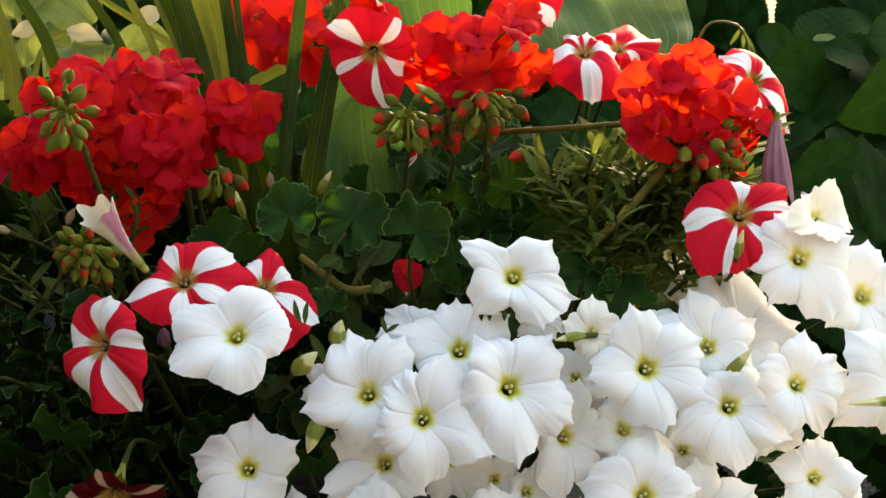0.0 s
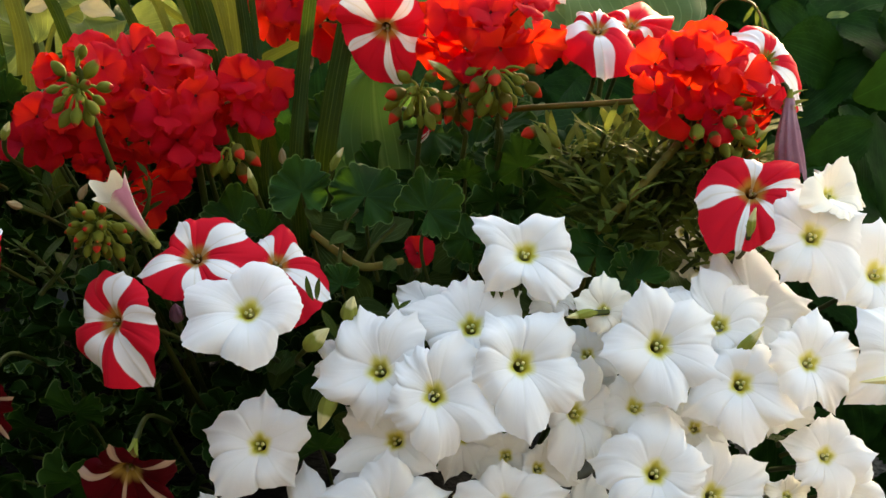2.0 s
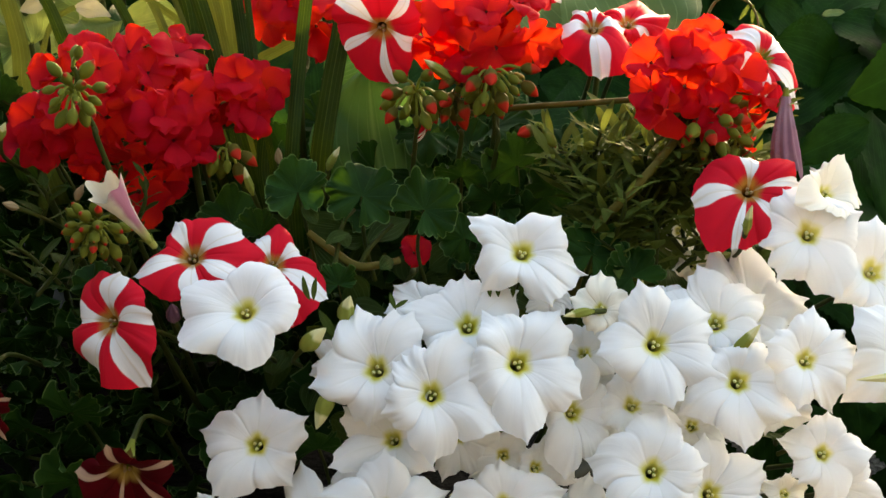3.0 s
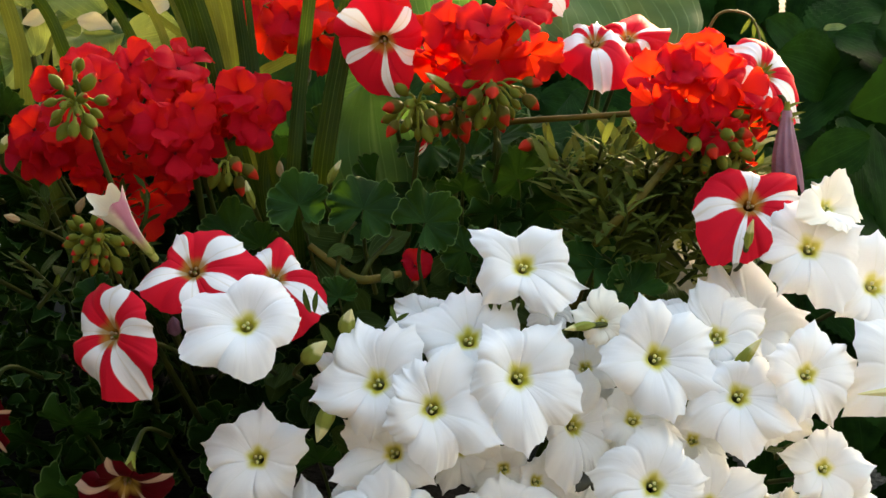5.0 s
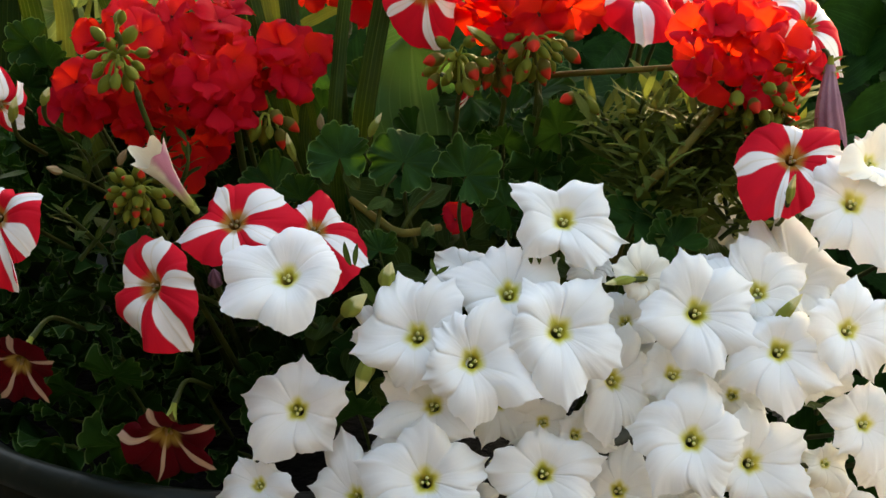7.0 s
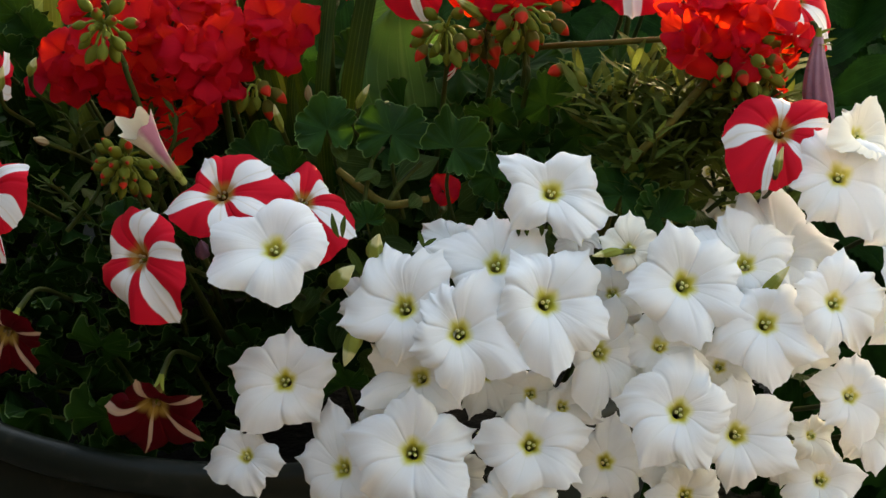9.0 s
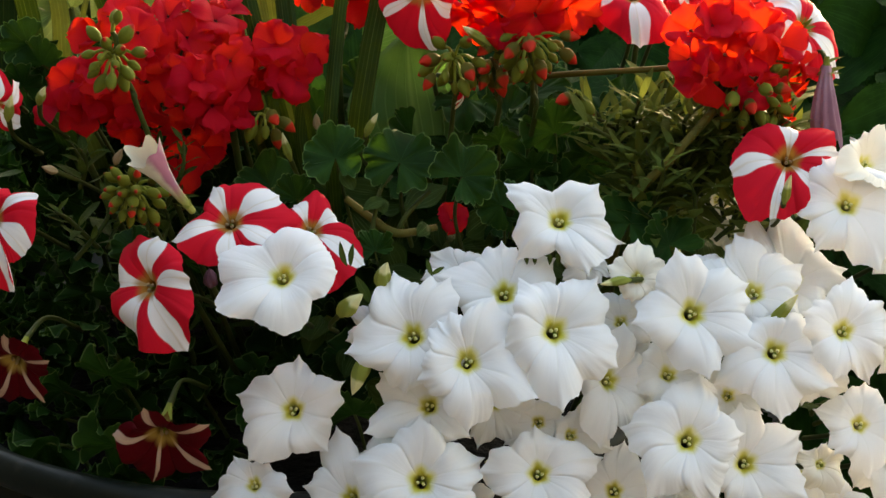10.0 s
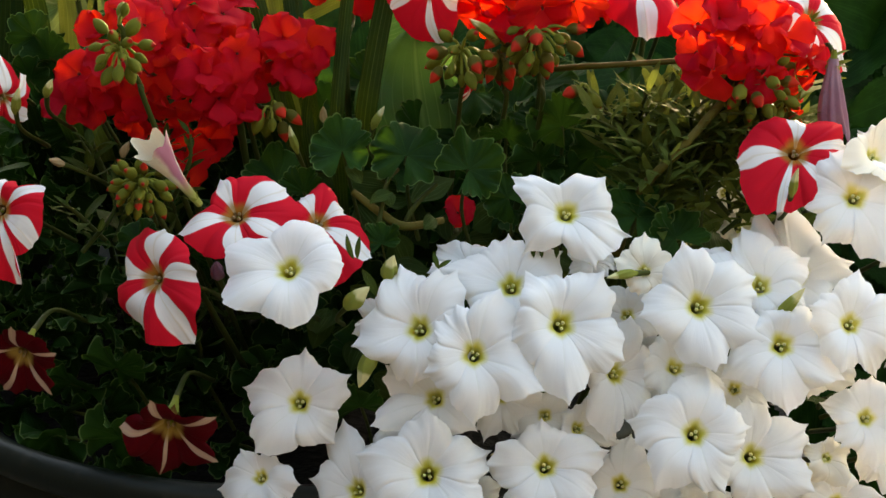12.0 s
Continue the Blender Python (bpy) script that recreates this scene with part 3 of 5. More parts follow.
# ---- leaves ----
def fan_leaf_mesh(seed, R=0.026, mat=None, fold=1.0, gap=0.9):
    """A round, scalloped leaf with its stalk in a notch; u runs round the fan, v from the stalk to the edge."""
    g = np.random.RandomState(seed)
    th = np.linspace(-np.pi + gap / 2, np.pi - gap / 2, 145)[None]
    q = np.linspace(0, 1, 14)[:, None]
    k = th / (2 * np.pi - gap) + 0.5
    kk = k + 0.022 * np.sin(2 * np.pi * (2 * k + g.uniform())) + 0.012 * np.sin(2 * np.pi * (5 * k + g.uniform()))
    lobes = 0.15 * np.abs(np.sin(np.pi * kk * 6)) ** 0.5 * (1 + sum(g.uniform(-0.35, 0.35) * np.cos(m * th + g.uniform(0, 6)) for m in (2, 3, 5)))
    teeth = 0.11 * np.abs(np.sin(np.pi * kk * 18)) ** 0.6 * (1 + sum(g.uniform(-0.3, 0.3) * np.cos(m * th + g.uniform(0, 6)) for m in (4, 7)))
    edge = 0.77 + lobes + teeth - 0.10 * (np.abs(k - 0.5) * 2) ** 6
    r = q * (1 + q ** 2 * (edge - 1))
    z = 0.30 * q ** 1.5 * fold * g.uniform(0.6, 1.2) + 0.085 * q ** 1.6 * np.cos(2 * np.pi * kk * 6) * -1 + q ** 3 * sum(g.uniform(0.05, 0.11) * np.cos(m * th + g.uniform(0, 6.3)) for m in (5, 6, 7, 9, 12)) + q ** 2 * sum(g.uniform(0.05, 0.15) * np.cos(m * th + g.uniform(0, 6.3)) for m in (2, 3, 4))
    z = z + q ** 4 * 0.025 * np.cos(2 * np.pi * kk * 18)
    pts = R * np.stack([r * np.sin(th), r * np.cos(th), z + 0 * th], -1)
    uv = np.stack(np.broadcast_arrays(k, q), -1)
    return sheet("leaf", pts, uv, mat or M_GLEAF)


def blade_mesh(seed, L, W, mat, curl=0.25, fold=0.25, wide=0.45, wave=0.0, rows=11, cols=7, name="leaf", tip=1.0, teeth=0.0):
    """A pointed leaf from its foot at 0 along +y; wide: where it is broadest."""
    g = np.random.RandomState(seed)
    t = np.linspace(0, 1, rows)[:, None]
    x = np.linspace(-1, 1, cols)[None]
    p = math.log(0.5) / math.log(wide)
    wd = W * (np.sin(np.pi * np.clip(t, 0.0, 1.0) ** p) ** (0.8 * tip) + 0.03)
    wd = wd * (1 + teeth * ((t * 15) % 1 - 0.5))
    z = L * (curl * t * t * -1 + curl * 0.5 * t) + fold * np.abs(x) * wd + wave * W * np.cos(9 * t + 2 * x + g.uniform(0, 6)) * np.abs(x)
    side = L * 0.06 * g.uniform(-1, 1) * np.sin(2.5 * t)
    pts = np.stack([x * wd + side, L * t + 0 * x, z], -1)
    uv = np.stack(np.broadcast_arrays((x + 1) / 2, t), -1)
    return sheet(name, pts, uv, mat)


GLEAVES = [fan_leaf_mesh(10 + i, 0.026, M_GLEAF, f, gp) for i, (f, gp) in enumerate(((0.3, 0.5), (0.9, 1.0), (1.4, 1.6), (-0.5, 0.8), (0.6, 2.2), (1.0, 0.6), (0.5, 2.5), (0.7, 2.7), (0.6, 2.9)))]
PLEAVES = [blade_mesh(60 + i, 0.034, w, M_PLEAF, c, f, wd, 0.1) for i, (w, c, f, wd) in enumerate(((0.0046, 0.3, 0.1, 0.5), (0.0040, 0.6, 0.2, 0.55), (0.0064, 0.2, 0.1, 0.55), (0.0036, -0.3, 0.15, 0.5)))]
# narrow leaves in the colour with the sunlight painted in
SUNNY_LEAVES = [blade_mesh(70 + i, 0.036, w, M_SUNLEAF, c, f, wd, 0.1) for i, (w, c, f, wd) in enumerate(((0.0042, 0.3, 0.1, 0.5), (0.0036, 0.6, 0.2, 0.55), (0.0052, 0.2, 0.1, 0.55), (0.0034, -0.3, 0.15, 0.5)))]
OVALS = [blade_mesh(80 + i, 0.030, w, M_PLEAF, c, 0.15, 0.5, 0.1) for i, (w, c) in enumerate(((0.011, 0.25), (0.009, 0.5), (0.012, -0.2)))]


# ---- ground, pot and soil ----
def plate(name, size, mat, z, cells=1):
    t = np.linspace(-size, size, cells + 1)
    pts = np.stack([*np.meshgrid(t, t), np.full((cells + 1, cells + 1), z)], -1)
    return sheet(name, pts, pts[..., :2] / size, mat)


tagged(new("ground", plate("ground", 60, M_GRAVEL, 0.0, 8)), "brown gravelly earth round the planter", "ground", "", "structure")


def sky_block(name, x, y, wide, high, thick):
    """A plain dark wall, added out of view, that blocks low sky light."""
    bm = bmesh.new()
    bmesh.ops.create_cube(bm, size=1.0, matrix=Matrix.Translation((x, y, high / 2)) @ Matrix.Diagonal((wide, thick, high, 1)))
    bmesh.ops.bevel(bm, geom=bm.edges[:], offset=0.01, segments=2, affect="EDGES")
    me = bpy.data.meshes.new(name)
    bm.to_mesh(me)
    bm.free()
    me.materials.append(M_SKYBLOCK)
    return tagged(new(name, me), "added unseen dark wall that blocks low sky light", "wall", "", "structure")


# added out of view: they cut the sky light from south and west
sky_block("sky_block_south", 0.5, -1.6, 9.0, 2.6, 0.2)
sky_block("sky_block_west", -1.15, 0.155, 0.2, 1.62, 3.3)


def lathe(name, profile, mat, sides=96):
    th = np.linspace(0, 2 * np.pi, sides, endpoint=False)[None]
    p = np.array(profile)
    pts = np.stack([p[:, :1] * np.cos(th), p[:, :1] * np.sin(th), p[:, 1:] + 0 * th], -1)
    uv = np.stack(np.broadcast_arrays(th / (2 * np.pi), np.linspace(0, 1, len(p))[:, None]), -1)
    return sheet(name, pts, uv, mat, True)


POT_AT = (-0.150, 1.350, 0.0)
pot = new("flower_pot")
pot.matrix_basis = pose(*POT_AT)
tagged(pot, "wide dark grey-green glazed flower pot on the ground", "flower pot")
part("body", lathe("body", [(0.0000, 0.0040), (0.2128, 0.0040), (0.2299, 0.0120), (0.2745, 0.2080), (0.3088, 0.3680), (0.3192, 0.4370), (0.2935, 0.4370), (0.2802, 0.3880), (0.0000, 0.3780)], M_POT), pot)
part("rim", lathe("rim", [(0.3059, 0.4380), (0.3211, 0.4380), (0.3344, 0.4410), (0.3397, 0.4460), (0.3420, 0.4530), (0.3416, 0.4600), (0.3387, 0.4655), (0.3339, 0.4680), (0.3278, 0.4670), (0.3211, 0.4600), (0.3135, 0.4480), (0.3059, 0.4380)], M_POT), pot, None, "thin rolled rim catching light")
soil = part("soil", lathe("soil", [(0.0000, 0.4130), (0.1121, 0.4150), (0.2242, 0.4110), (0.2802, 0.4070), (0.2821, 0.4000), (0.0000, 0.3980)], M_SOIL), None, pose(*POT_AT))
tagged(soil, "dark damp potting soil filling the pot", "soil")

# ---- plants of the pot ----
GERANIUM = new("geranium_plant")
GERANIUM.matrix_basis = pose(-0.10, 1.28, 0.445)
tagged(GERANIUM, "bushy geranium with scalloped dark green leaves", "plant")
PETUNIA = new("petunia_plant")
PETUNIA.matrix_basis = pose(0.06, 1.24, 0.445)
tagged(PETUNIA, "petunia plant with narrow sticky green leaves", "plant")


def on(plant, m):
    return Matrix.Translation(-plant.matrix_basis.translation) @ m


def geranium_leaf(kind, x, y, z, size, yaw, up, spin):
    """One scalloped leaf and its stalk, which bends down to the plant's middle."""
    m = on(GERANIUM, facing(x, y, z, yaw, up, spin))
    lf = part("leaf", GLEAVES[kind], GERANIUM, m @ Matrix.Scale(size, 4))
    down = (m.inverted().to_3x3() @ Vector((-0.1 * x, 0.03, -0.07))) / size
    part("leaf_stalk", tube("leaf_stalk", [(0, 0, 0), Vector((0, -0.006, -0.010)) + down * 0.35, down], [0.0013, 0.0015, 0.0018], M_STALK, 5, 6), lf)
    return lf


def petunia_leaf(kind, x, y, z, size, yaw, up, spin):
    return part("leaf", (PLEAVES + OVALS)[kind], PETUNIA, on(PETUNIA, facing(x, y, z, yaw, up, spin)) @ Matrix.Scale(size, 4))


def plant_stem(plant, knots, radii, mat):
    b = plant.matrix_basis.translation
    part("stem", tube("stem", [Vector(k) - b for k in knots], radii, mat, 7, 10), plant)


STRAPS = tagged(new("strap_leaf_plant"), "tall plant with upright green strap leaves", "plant")
STRAPS.matrix_basis = pose(-0.16, 1.24, 0.405)
BROAD = tagged(new("broad_leaf_plant"), "plant with large smooth light green leaves lit from behind", "plant")
BROAD.matrix_basis = pose(0.02, 1.44, 0.405)
VARIEGATED = tagged(new("variegated_plant"), "cream and green variegated plant in the sun", "plant")
VARIEGATED.matrix_basis = pose(-0.32, 1.72, 0.0)


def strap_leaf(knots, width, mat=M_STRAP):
    """A long folded blade with a keel, standing on the soil behind."""
    a = Vector(knots[0])
    low = Vector(knots[0]) - Vector(knots[1])
    foot = a + low.normalized() * 0.5 * (a.z - 0.405) + Vector((0, 0.24, 0))
    foot = Vector((foot.x, foot.y, 0.405))
    c = curve_points([foot.lerp(a, k) for k in (0, 0.3, 0.6, 0.85)] + list(knots), 7)
    t = np.gradient(c, axis=0)
    t /= np.linalg.norm(t, axis=1, keepdims=True)
    side = np.cross(t, np.array([random.uniform(-0.3, 0.3), 1.0, 0.25]))
    side /= np.linalg.norm(side, axis=1, keepdims=True)
    out = np.cross(side, t)
    x = np.linspace(-1, 1, 7)
    w = width * (1 - 0.25 * np.linspace(0, 1, len(c)) ** 2)
    pts = c[:, None] + w[:, None, None] * (x[None, :, None] * side[:, None] + 0.35 * (np.abs(x)[None, :, None] - 0.5) * out[:, None])
    uv = np.stack(np.broadcast_arrays((x[None] + 1) / 2, np.linspace(0, 1, len(c))[:, None]), -1)
    return part("leaf", sheet("leaf", pts - np.array(STRAPS.matrix_basis.translation), uv, mat), STRAPS)


def broad_leaf(x, y, z, long, wide, yaw, up, spin, plant=None, mat=None, stalk=True):
    """One large leaf of a plant, with its stalk down to the plant's foot."""
    plant = plant or BROAD
    me = blade_mesh(int(abs(x) * 1000) + 5, long, wide, mat or M_HOSTA, 0.25, 0.22, 0.42, 0.25, 18, 13, "leaf")
    m = on(plant, facing(x, y, z, yaw, up, spin))
    lf = part("leaf", me, plant, m)
    if not stalk:
        return lf
    foot = m.inverted() @ Vector((0.15 * m.translation.x, 0.15 * m.translation.y, 0))
    part("leaf_stalk", tube("leaf_stalk", [(0, 0, 0), Vector((0, -0.02, -0.004)) + foot * 0.35, foot], [0.0025, 0.003, 0.004], M_STALK, 6, 7), lf)
    return lf


def variegated_leaf(x, y, z, long, wide, yaw, up, spin):
    return broad_leaf(x, y, z, long, wide, yaw, up, spin, VARIEGATED, M_VARIEG)


# white petunias, a dense mound that hangs over the pot's edge
petunia("white", -0.047, 0.987, 0.598, 0.0387, -10, 36, ((63, 1.04), (113, 1.11), (201, 1.02), (267, 0.85), (350, 0.99)))
petunia("white", -0.012, 0.966, 0.591, 0.0375, 2, 34, ((69, 1.08), (121, 0.85), (200, 0.79), (270, 1.08), (330, 1.20)))
petunia("white", 0.010, 1.010, 0.618, 0.0367, 0, 46, ((37, 1.02), (92, 0.98), (165, 1.14), (233, 0.87), (320, 0.99)))
petunia("white", -0.018, 1.047, 0.615, 0.0251, -20, 50, ((12, 1.12), (90, 0.72), (150, 1.28), (201, 0.95), (287, 0.93)))
petunia("white", 0.044, 1.025, 0.661, 0.0363, 5, 46, ((41, 0.89), (142, 1.08), (220, 0.86), (292, 1.06), (344, 1.10)), ((2, 0.79), (105, 0.46), (170, 0.69), (260, 0.52), (317, 1.12)))
petunia("cream", 0.091, 1.002, 0.631, 0.0193, 0, 34, ((11, 1.14), (88, 1.25), (157, 0.97), (258, 0.74), (317, 0.89)))
petunia("white", 0.125, 0.989, 0.614, 0.0391, 10, 34, ((23, 1.02), (101, 0.93), (186, 0.90), (276, 1.00), (328, 1.15)))
petunia("white", 0.174, 0.978, 0.594, 0.0358, 2, 38, ((31, 1.00), (117, 0.64), (207, 1.05), (272, 1.17), (328, 1.14)))
petunia("white", 0.215, 0.981, 0.607, 0.0313, 6, 38, ((15, 1.13), (74, 1.07), (154, 0.78), (254, 0.96), (295, 1.05)))
petunia("white", 0.164, 1.015, 0.617, 0.0326, -8, 42, ((38, 1.10), (110, 1.17), (153, 1.18), (263, 0.60), (334, 0.96)))
petunia("white", 0.190, 1.040, 0.616, 0.0402, 8, 52, ((7, 0.90), (88, 1.30), (110, 1.23), (173, 0.87), (292, 0.71)))
petunia("white", 0.121, 0.951, 0.547, 0.0373, 0, 36, ((8, 0.84), (77, 1.07), (168, 1.02), (235, 1.07), (297, 1.00)))
petunia("white", 0.158, 0.956, 0.529, 0.0350, 10, 34, ((24, 1.16), (89, 0.96), (197, 0.76), (257, 0.91), (326, 1.19)))
petunia("white", 0.113, 1.002, 0.567, 0.0272, 10, 50, ((15, 1.01), (103, 0.79), (194, 0.84), (268, 1.08), (330, 1.28)))
petunia("white", 0.080, 0.980, 0.495, 0.0281, 0, 34, ((6, 1.10), (77, 1.14), (139, 0.81), (238, 0.93), (305, 1.02)))
petunia("white", 0.032, 0.957, 0.520, 0.0343, 2, 38, ((15, 1.16), (93, 0.77), (177, 1.04), (247, 0.96), (323, 1.07)))
petunia("white", 0.022, 0.940, 0.483, 0.0307, -5, 36, ((34, 0.99), (99, 1.10), (174, 0.97), (233, 0.96), (332, 0.98)))
petunia("white", -0.040, 0.946, 0.520, 0.0408, 0, 36, ((23, 0.95), (91, 0.88), (165, 1.06), (239, 1.04), (318, 1.06)))
petunia("white", -0.087, 0.970, 0.494, 0.0332, -30, 32, ((76, 0.82), (122, 1.40), (183, 0.91), (258, 0.99), (336, 0.88)))
petunia("white", -0.122, 0.989, 0.545, 0.0350, -4, 32, ((30, 0.98), (89, 0.93), (167, 1.07), (231, 1.16), (313, 0.85)))
petunia("white", -0.126, 0.994, 0.635, 0.0380, -4, 50, ((9, 0.86), (59, 0.88), (163, 1.10), (214, 1.20), (276, 0.98)), ((323, 0.66), (37, 0.84), (125, 0.63), (190, 0.97), (243, 0.84)), point=0.15, ruffle=0.7)
petunia("white", -0.148, 0.982, 0.496, 0.0251, -25, 45, ((1, 1.17), (92, 0.53), (146, 1.02), (201, 1.29), (305, 1.00)))
petunia("white", 0.227, 0.968, 0.550, 0.0272, 8, 36, ((72, 0.97), (154, 0.95), (224, 0.85), (273, 1.15), (358, 1.08)))
petunia("cream", 0.204, 0.962, 0.525, 0.0168, 20, 30, ((1, 1.37), (59, 0.81), (130, 0.67), (225, 0.96), (292, 1.18)), ruffle=2.2)
petunia("white", 0.222, 1.035, 0.669, 0.0371, -4, 38, ((23, 0.86), (117, 1.01), (179, 0.97), (238, 0.93), (293, 1.23)))
petunia("cream", 0.237, 1.059, 0.687, 0.0253, 40, 46, ((37, 1.13), (94, 0.58), (183, 1.34), (241, 1.02), (322, 0.92)), cup=0.5, recurve=0.05)
petunia("white", 0.264, 1.032, 0.645, 0.0366, 14, 38, ((20, 1.05), (72, 0.91), (213, 0.84), (266, 1.09), (317, 1.11)))
petunia("white", 0.280, 0.992, 0.603, 0.0382, 16, 36, ((53, 0.96), (126, 1.14), (205, 1.16), (257, 0.98), (345, 0.76)))
petunia("white", 0.041, 0.975, 0.608, 0.0399, 12, 38, ((45, 1.01), (112, 0.91), (195, 0.81), (268, 1.21), (323, 1.06)))
petunia("white", 0.077, 0.995, 0.565, 0.0326, 30, 34, ((57, 1.13), (140, 0.49), (250, 1.25), (282, 1.03), (360, 1.10)))
petunia("white", 0.053, 0.987, 0.530, 0.0210, 18, 34, ((39, 1.62), (97, 0.55), (229, 0.72), (296, 0.72), (334, 1.39)))
petunia("white", 0.032, 0.996, 0.534, 0.0210, -6, 30, ((48, 0.84), (146, 0.96), (215, 1.19), (269, 1.15), (331, 0.86)))
petunia("white", 0.004, 1.001, 0.545, 0.0270, 0, 28, ((16, 1.02), (103, 0.94), (200, 0.98), (251, 1.05), (298, 1.00)))
petunia("white", -0.037, 0.985, 0.551, 0.0313, -10, 36, ((55, 0.70), (153, 1.10), (210, 1.33), (258, 0.86), (328, 1.01)))
petunia("white", -0.067, 1.009, 0.592, 0.0232, -25, 36, ((23, 0.85), (117, 0.95), (156, 1.12), (209, 0.96), (297, 1.11)))
petunia("white", 0.084, 1.027, 0.590, 0.0218, 0, 40, ((51, 1.10), (134, 1.16), (196, 0.69), (269, 0.95), (342, 1.11)))
petunia("white", 0.213, 0.964, 0.493, 0.0256, 8, 36, ((3, 1.12), (64, 0.81), (144, 0.98), (214, 1.12), (279, 0.97)))
petunia("white", 0.129, 0.963, 0.482, 0.0247, 0, 36, ((37, 1.07), (118, 0.74), (193, 1.03), (261, 1.07), (334, 1.09)))
petunia("white", 0.062, 1.033, 0.625, 0.0156, 10, 40, ((69, 0.91), (150, 1.14), (202, 1.06), (304, 0.86), (345, 1.04)), ruffle=1.8)
petunia("white", 0.242, 0.981, 0.520, 0.0261, 14, 36, ((38, 1.06), (111, 0.98), (229, 0.75), (269, 1.08), (340, 1.13)))
petunia("white", 0.100, 1.026, 0.559, 0.0246, 5, 36, ((24, 1.00), (109, 0.79), (179, 0.90), (258, 1.07), (321, 1.25)))
petunia("white", 0.153, 1.017, 0.544, 0.0216, 0, 36, ((39, 1.07), (121, 0.96), (181, 1.00), (257, 0.87), (333, 1.09)))
petunia("white", -0.005, 1.025, 0.558, 0.0287, 0, 36, ((30, 1.02), (114, 0.97), (190, 0.89), (264, 1.03), (324, 1.09)))
petunia("white", -0.063, 0.996, 0.503, 0.0254, -5, 36, ((26, 1.08), (112, 0.90), (184, 0.85), (267, 1.00), (334, 1.16)))
petunia("white", -0.015, 0.997, 0.475, 0.0209, 0, 36, ((20, 1.02), (118, 0.58), (203, 0.94), (263, 1.22), (327, 1.25)))
petunia("white", 0.114, 0.991, 0.496, 0.0234, 0, 36, ((34, 1.11), (112, 0.82), (181, 0.92), (259, 0.94), (330, 1.21)))
petunia("white", 0.195, 0.991, 0.502, 0.0238, 0, 36, ((31, 0.88), (107, 0.94), (189, 1.07), (260, 1.07), (325, 1.05)))
petunia("white", 0.204, 1.026, 0.560, 0.0249, 0, 36, ((30, 1.18), (107, 0.91), (181, 0.87), (258, 0.91), (329, 1.13)))
petunia("white", 0.137, 1.037, 0.618, 0.0215, 0, 40, ((37, 0.84), (151, 0.85), (208, 1.15), (268, 1.06), (331, 1.10)))
petunia("cream", 0.159, 1.128, 0.658, 0.0127, 0, 30, ((22, 1.03), (103, 1.02), (175, 0.85), (247, 1.07), (307, 1.04)))
petunia("cream", 0.161, 1.098, 0.621, 0.0125, 0, 30, ((41, 0.92), (129, 1.04), (188, 1.14), (255, 0.95), (331, 0.95)))
# striped and dark star petunias
petunia("striped", -0.211, 0.995, 0.626, 0.0350, -40, 26, ((22, 1.03), (95, 0.81), (187, 0.87), (260, 0.95), (322, 1.35)), ((351, 1.29), (45, 0.91), (141, 1.02), (204, 1.05), (285, 1.19)), point=0.55, ruffle=0.8)
petunia("striped", -0.162, 1.030, 0.656, 0.0330, -8, 52, ((36, 1.03), (120, 0.76), (208, 1.11), (288, 0.96), (338, 1.13)), ((9, 1.38), (102, 0.82), (168, 0.47), (241, 1.04), (308, 0.90)), point=0.55)
petunia("striped", -0.111, 1.039, 0.647, 0.0283, 22, 48, ((23, 0.68), (104, 0.71), (205, 0.58), (260, 1.63), (314, 1.41)), ((348, 1.00), (69, 1.06), (139, 0.63), (239, 1.06), (281, 1.58)), point=0.55)
petunia("striped", -0.309, 1.021, 0.660, 0.0304, -12, 26, ((32, 1.01), (97, 0.58), (211, 0.75), (292, 1.61), (316, 1.05)), ((11, 0.98), (52, 0.57), (149, 0.63), (265, 1.40), (295, 1.03)), point=0.3)
petunia("narrow", -0.048, 1.184, 0.760, 0.0320, -4, -10, ((55, 0.93), (139, 1.20), (205, 0.81), (285, 1.29), (346, 0.77)), ((25, 0.98), (97, 1.13), (169, 0.91), (253, 1.17), (300, 1.09)), recurve=0, point=0.1)
petunia("narrow", 0.187, 1.057, 0.690, 0.0337, 0, 42, ((16, 1.05), (83, 0.71), (189, 1.06), (252, 1.26), (312, 0.93)), ((345, 0.87), (35, 1.10), (145, 0.88), (237, 1.53), (276, 1.10)), point=0.55)
petunia("striped", 0.095, 1.167, 0.768, 0.0275, -6, 58, ((29, 0.68), (88, 1.04), (119, 1.11), (157, 0.97), (280, 1.21)), ((327, 1.30), None, None, None, (247, 0.87)), cup=0.3, recurve=0.75, ruffle=0.6, shown='red and white striped petunia seen from its folded side')
petunia("narrow", 0.122, 1.202, 0.762, 0.0232, 12, 55, ((26, 1.85), (107, 1.22), (170, 0.85), (228, 0.41), (336, 0.67)), ((5, 1.40), (58, 1.55), None, None, None), cup=0.3, recurve=0.6, ruffle=1.6)
petunia("striped", 0.062, 1.235, 0.790, 0.0239, 10, 10, ((13, 1.12), (76, 0.91), (151, 0.97), (218, 0.88), (305, 1.12)), ((340, 1.08), None, None, None, (266, 0.93)), recurve=0.3)
petunia("striped", 0.204, 1.124, 0.757, 0.0290, 35, 35, ((25, 1.15), (100, 0.85), (175, 0.6), (245, 0.8), (310, 1.55)), ((345, 1.25), (60, 1.1), None, None, (282, 1.3)), recurve=0.6, tube_=0.28, ruffle=0.7, shown='red and white striped petunia bent back at the rim')
